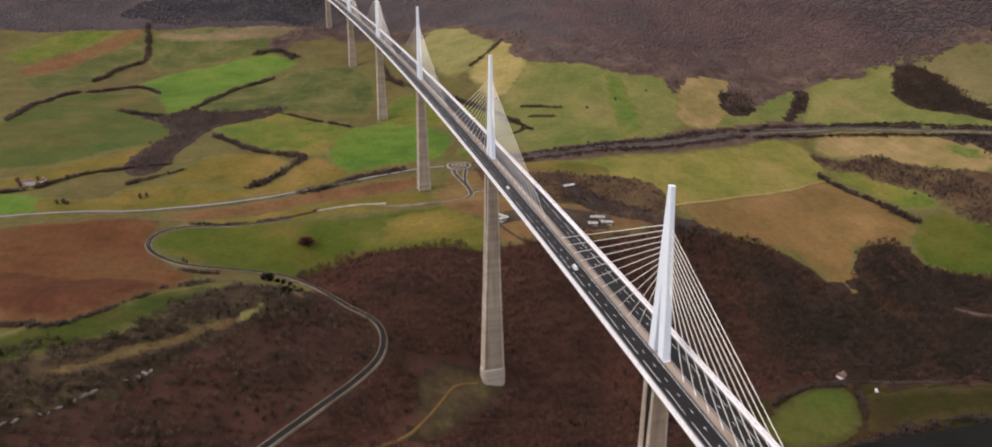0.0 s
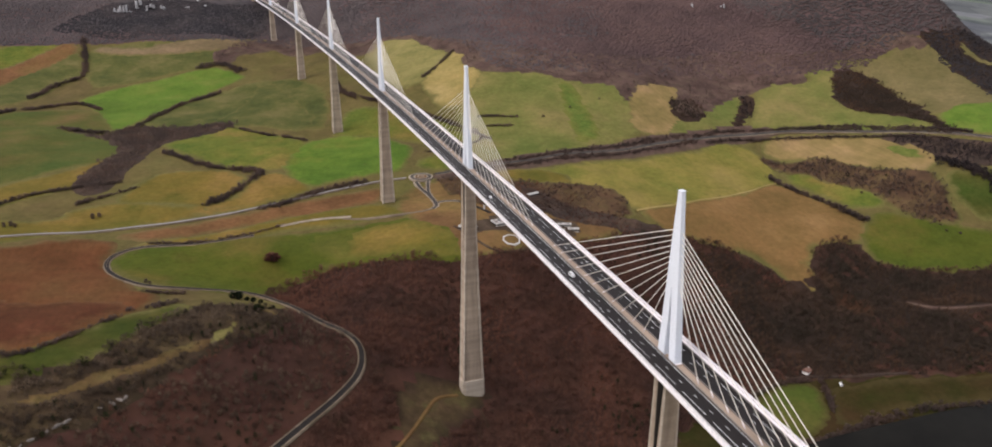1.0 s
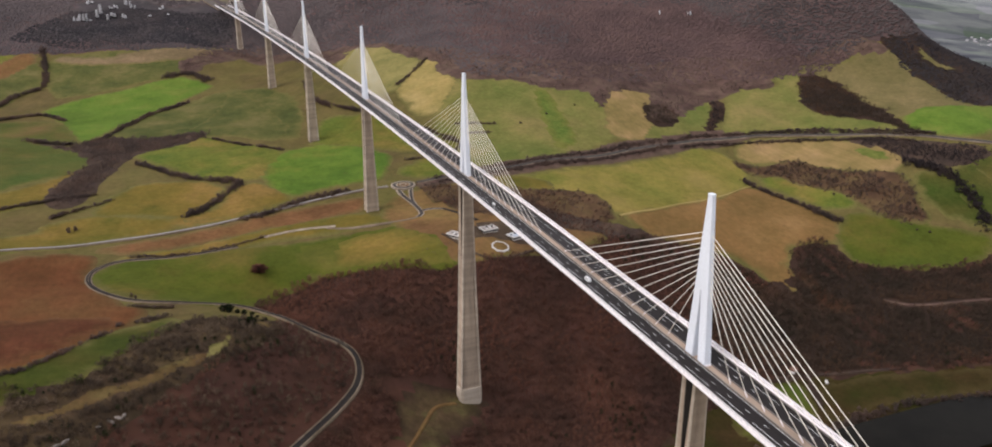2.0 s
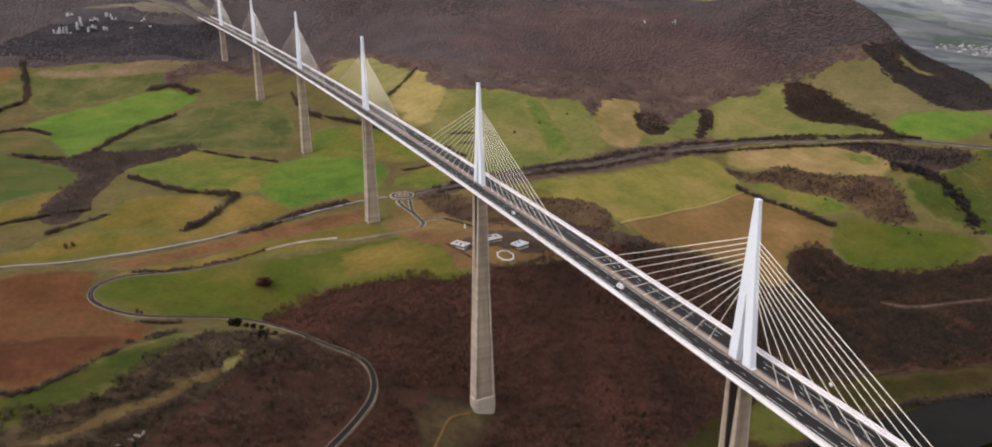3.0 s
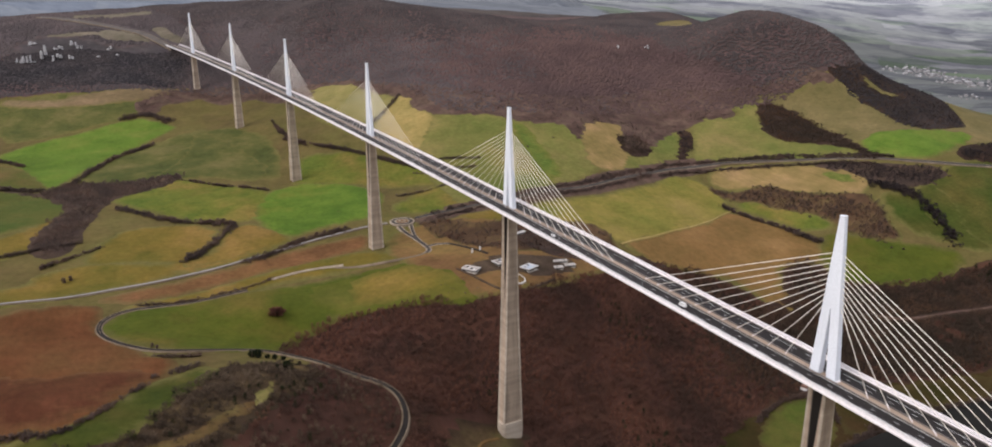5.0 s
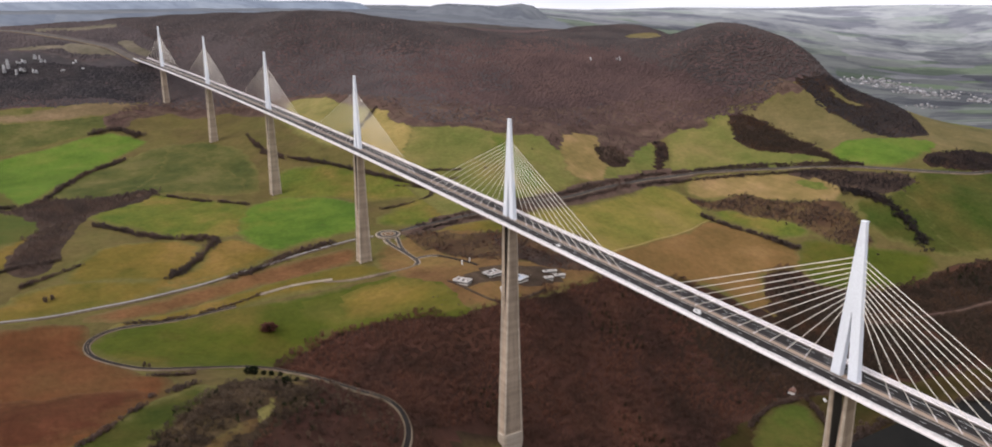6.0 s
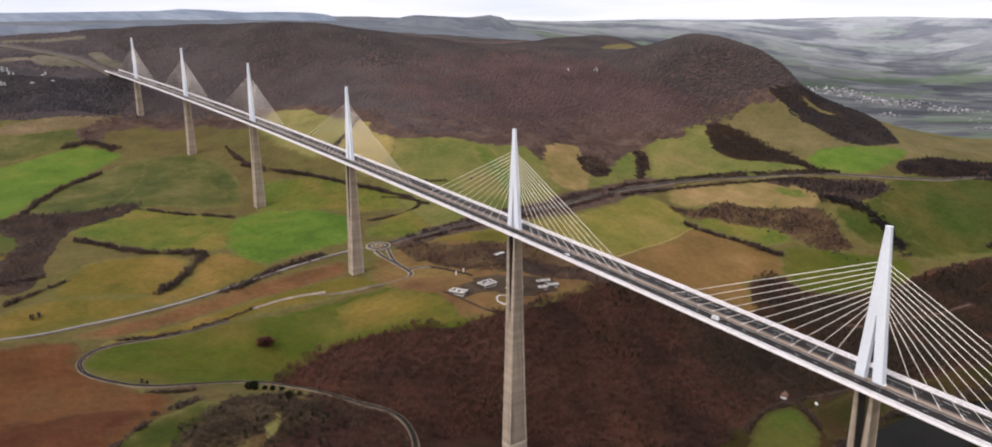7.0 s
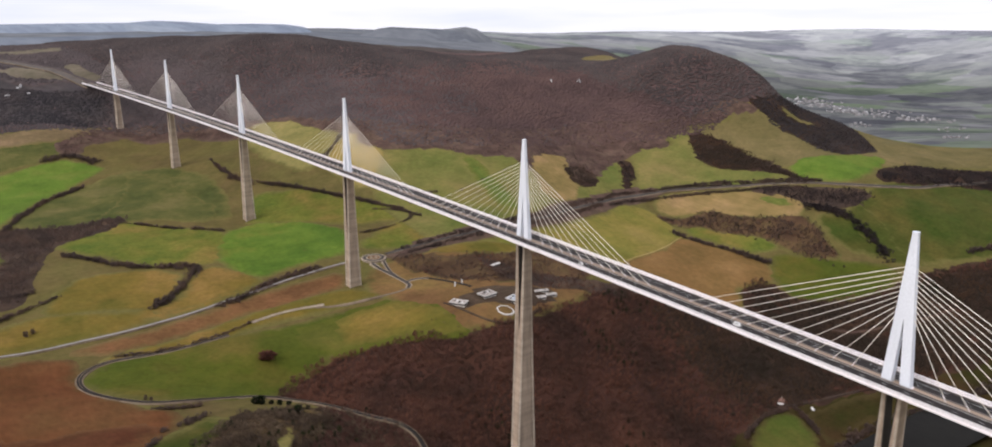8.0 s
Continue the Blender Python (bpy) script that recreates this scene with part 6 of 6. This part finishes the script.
cottage(387, 321, 25, 9, 7, 4.0, "small white house with a brown roof by the wood")
cottage(409, 291, 60, 4.5, 2.4, 2.2, "tiny white shed on the river meadow", ROOF_WHITE)
cottage(-513, 779, 10, 14, 8, 4.5, "pale farmhouse among dark trees")
cottage(-498, 786, 80, 8, 6, 3.5, "pale barn beside the farmhouse")


def rock(seed, size, mat=LIMESTONE):
    """An angular block of limestone."""
    r = random.Random(seed)
    bm = bmesh.new()
    bmesh.ops.create_icosphere(bm, subdivisions=2, radius=1.0)
    for v in bm.verts:
        n = 0.28 * noise.noise(v.co * 1.3 + Vector((seed * 3.1, 0, 0))) + r.uniform(-0.08, 0.08)
        v.co = Vector((v.co.x * size[0], v.co.y * size[1], v.co.z * size[2])) * (1 + n)
    me = bpy.data.meshes.new("rock")
    bm.to_mesh(me)
    bm.free()
    me.materials.append(mat)
    return me


ROCKS = [rock(i, (3.2, 1.8, 2.4), GREY_STONE) for i in range(6)]
r_rock = random.Random(5)
for i, (x, y) in enumerate(((-300, 286), (-304, 284), (-309, 281), (-317, 277), (-338, 266), (-344, 263), (-350, 259), (-360, 253), (-366, 249), (-372, 248), (-387, 243), (-395, 240))):
    s = r_rock.uniform(0.45, 0.85)
    thing("rock", "pale limestone outcrop on the scrubby ridge", "rock", ROCKS[i % 6], "ridge outcrops", m=Matrix.Translation((x, y, height(x, y) + 1.2)) @ Matrix.Rotation(r_rock.uniform(0, 6), 4, "Z") @ Matrix.Diagonal((s * 1.5, s, s * 0.8, 1)))
CRAGS = [rock(20 + i, (6.2, 4.4, 9.5)) for i in range(6)]


def rock_block(r, x, w, foot, head, front):
    """One upright column of bare rock: cracked ledges, broken sides and a sloping top."""
    rings, z, back = [], foot, 0.0
    lean = r.uniform(-0.05, 0.05)
    while z < head:
        step = r.uniform(1.6, 4.2)
        top = min(z + step, head)
        for k in (z, top):
            t = (k - foot) / max(head - foot, 1.0)
            thin = w * (0.5 - 0.2 * t * t) * r.uniform(0.75, 1.1)
            mid = x + lean * (k - foot) + r.uniform(-0.25, 0.25)
            f = front + back + r.uniform(-0.5, 0.5)
            rings.append([(mid - thin, f + r.uniform(0.2, 1.0), k), (mid - thin * 0.3, f - r.uniform(0.0, 0.6), k), (mid + thin * 0.5, f + r.uniform(-0.3, 0.4), k), (mid + thin, f + r.uniform(0.4, 1.2), k), (mid + thin, f + 7, k), (mid - thin, f + 7, k)])
        z = top
        back += step * r.uniform(0.05, 0.45)
    return mesh_of("rock_block", *loft(rings), LIMESTONE)


def cliff_face(seed, wide, tall, m):
    """A bare rock face: upright blocks of uneven height side by side with dark gaps between."""
    r = random.Random(seed)
    crag = thing("crag", "grey-white limestone crag on the wooded cliff", "rock", None, "limestone crags", m=m)
    x = -wide / 2
    while x < wide / 2:
        w = r.uniform(3.5, 9.0)
        foot = tall * r.uniform(-0.25, 0.3)
        part("rock_block", rock_block(r, x, w, foot, foot + tall * r.uniform(0.25, 0.6), foot * 0.5 + r.uniform(-1.2, 1.2)), crag)
        x += w * r.uniform(0.8, 1.5)
    return crag


for i, (x, y, wide, tall) in enumerate(((-424, 1876, 14, 25), (-412, 1873, 16, 28), (-397, 1972, 12, 14), (-399, 1878, 10, 18), (-375, 1882, 14, 46), (-347, 1878, 23, 24), (-342, 1931, 20, 14), (-318, 1873, 11, 14), (-304, 1929, 25, 21), (-232, 1920, 11, 13), (-218, 1887, 7, 7), (-264, 1877, 6, 6))):
    cliff_face(60 + i, wide, tall, Matrix.Translation((x, y, height(x, y) + 2)) @ Matrix.Rotation(r_rock.uniform(-0.3, 0.3), 4, "Z"))
for i, (x, y) in enumerate(((812, 1284), (815, 1290), (872, 1250), (868, 1256), (876, 1258))):
    s = 0.26 + 0.07 * (i % 3)
    thing("crag", "small pale crag in the hill wood", "rock", CRAGS[i % 6], "limestone crags", m=Matrix.Translation((x, y, height(x, y) + 5)) @ Matrix.Diagonal((s, s, s, 1)))


# ---- far table hill and the town in the plain ----
def table_hill(crest, drop, out, mat, label):
    """A far ridge: a crest line with slopes down to either side."""
    c = [Vector(p) for p in crest]
    verts, faces, n = [], [], len(c)
    for i, p in enumerate(c):
        d = (c[min(i + 1, n - 1)] - c[max(i - 1, 0)]).normalized()
        q = Vector((d.y, -d.x, 0)).normalized()
        for u, dz in ((-out, -drop), (-out * 0.3, -drop * 0.3), (-60, -12), (0, 0), (250, -8), (out, -drop)):
            verts.append((p.x + q.x * -u, p.y + q.y * -u, p.z + dz))
    faces = [(i * 6 + j, i * 6 + j + 1, i * 6 + j + 7, i * 6 + j + 6)[::-1] for i in range(n - 1) for j in range(5)]
    return thing("backdrop_table_hill", label, "hill", mesh_of("backdrop_table_hill", verts, faces, mat, True), kind="structure")


# each ridge wears its share of haze as a flat blue-grey tone
table_hill([(1410, 3690, 330), (1500, 3640, 379), (1575, 3600, 404), (1630, 3570, 410), (1860, 3440, 396), (1960, 3375, 408), (2010, 3340, 395), (2050, 3310, 355), (2130, 3250, 290), (2170, 3220, 255)], 170, 420, HAZED_HILLS, "flat-topped hill far behind the plateau, painted haze blue-grey")

table_hill([(-500, 4290, 432), (-270, 4294, 436), (-62, 4282, 436), (199, 4253, 438), (478, 4205, 439), (593, 4180, 448), (738, 4144, 442), (889, 4100, 429), (1060, 4044, 430), (1215, 3987, 425), (1302, 3951, 412), (1346, 3933, 385), (1380, 3915, 350)], 150, 420, HAZED_RIDGE, "long ridge on the horizon, painted haze blue-grey")
table_hill([(-700, 3300, 398), (-300, 3250, 396), (-60, 3200, 392), (200, 3120, 399), (480, 3050, 398), (640, 3000, 380)], 90, 300, HAZED_MID_RIDGE, "low ridge behind the plateau, painted haze blue-grey")

town = random.Random(11)
plain_house = thing("house", "small pale house of the far town", "house", group="houses of the far town", m=Matrix.Translation((2763, 1508, height(2763, 1508))))
part("wall", mesh_of("wall", *block(12, 9, 7.0, 0, -2.0), TOWN_WALL), plain_house)
part("roof", mesh_of("roof", [(-6.5, -5, 4.8), (6.5, -5, 4.8), (6.5, 5, 4.8), (-6.5, 5, 4.8), (-6.5, 0, 8.4), (6.5, 0, 8.4)], [(0, 1, 5, 4), (2, 3, 4, 5), (0, 4, 3), (1, 2, 5), (3, 2, 1, 0)], TOWN_ROOF), plain_house)
for cx, cy, spread, count in ((2790, 1940, 50, 32), (2840, 1850, 60, 68), (2790, 1700, 55, 55), (2775, 1600, 45, 36), (2950, 1560, 60, 12), (2790, 1420, 42, 38), (2850, 1360, 50, 18), (2592, 1168, 25, 6), (2360, 1040, 25, 12), (2505, 1457, 35, 12)):
    for _ in range(count):
        x, y = cx + town.gauss(0, spread), cy + town.gauss(0, spread * 0.8)
        grow = town.uniform(0.5, 0.95)
        h = copy_thing(plain_house, Matrix.Translation((x, y, height(x, y))) @ Matrix.Rotation(town.uniform(0, 3.1), 4, "Z"))
        h.scale = (grow, grow, grow)


# ---- vehicles on the deck ----
def vehicle(s, u, w, d, h, mat, label, kind):
    m = axis_pose(s, 0.1) @ Matrix.Translation((u, 0, 0))
    c = thing(kind, label, kind, group="vehicles on the viaduct", m=m)
    v, f = block(w, d, h * 0.5, 0.08, 0.35)
    part("body", mesh_of("body", v, f, mat), c)
    v, f = block(w * 0.92, d * (0.85 if kind == "van" else 0.55), h * 0.45, 0.25, 0.35 + h * 0.5)
    part("cabin", mesh_of("cabin", v, f, mat), c)
    v, f = block(w * 0.94, d * (0.5 if kind == "van" else 0.5), h * 0.25, 0.1, 0.45 + h * 0.52)
    part("window_band", mesh_of("window_band", v, f, DARK_GLASS), c, "dark window band")
    for x in (-1, 1):
        for y in (-0.32, 0.32):
            tv, tf = tube(Vector((x * (w / 2 - 0.2), y * d, 0.33)), Vector((x * (w / 2 + 0.02), y * d, 0.33)), 0.33, 12)
            part("wheel", mesh_of("wheel", tv, tf, RUBBER), c)
    return c


vehicle(104, -8.0, 2.0, 5.6, 2.3, CAR_WHITE, "white delivery van on the dark carriageway", "van")
vehicle(257, -8.6, 1.8, 4.3, 1.5, CAR_WHITE, "small white car on the dark carriageway", "car")
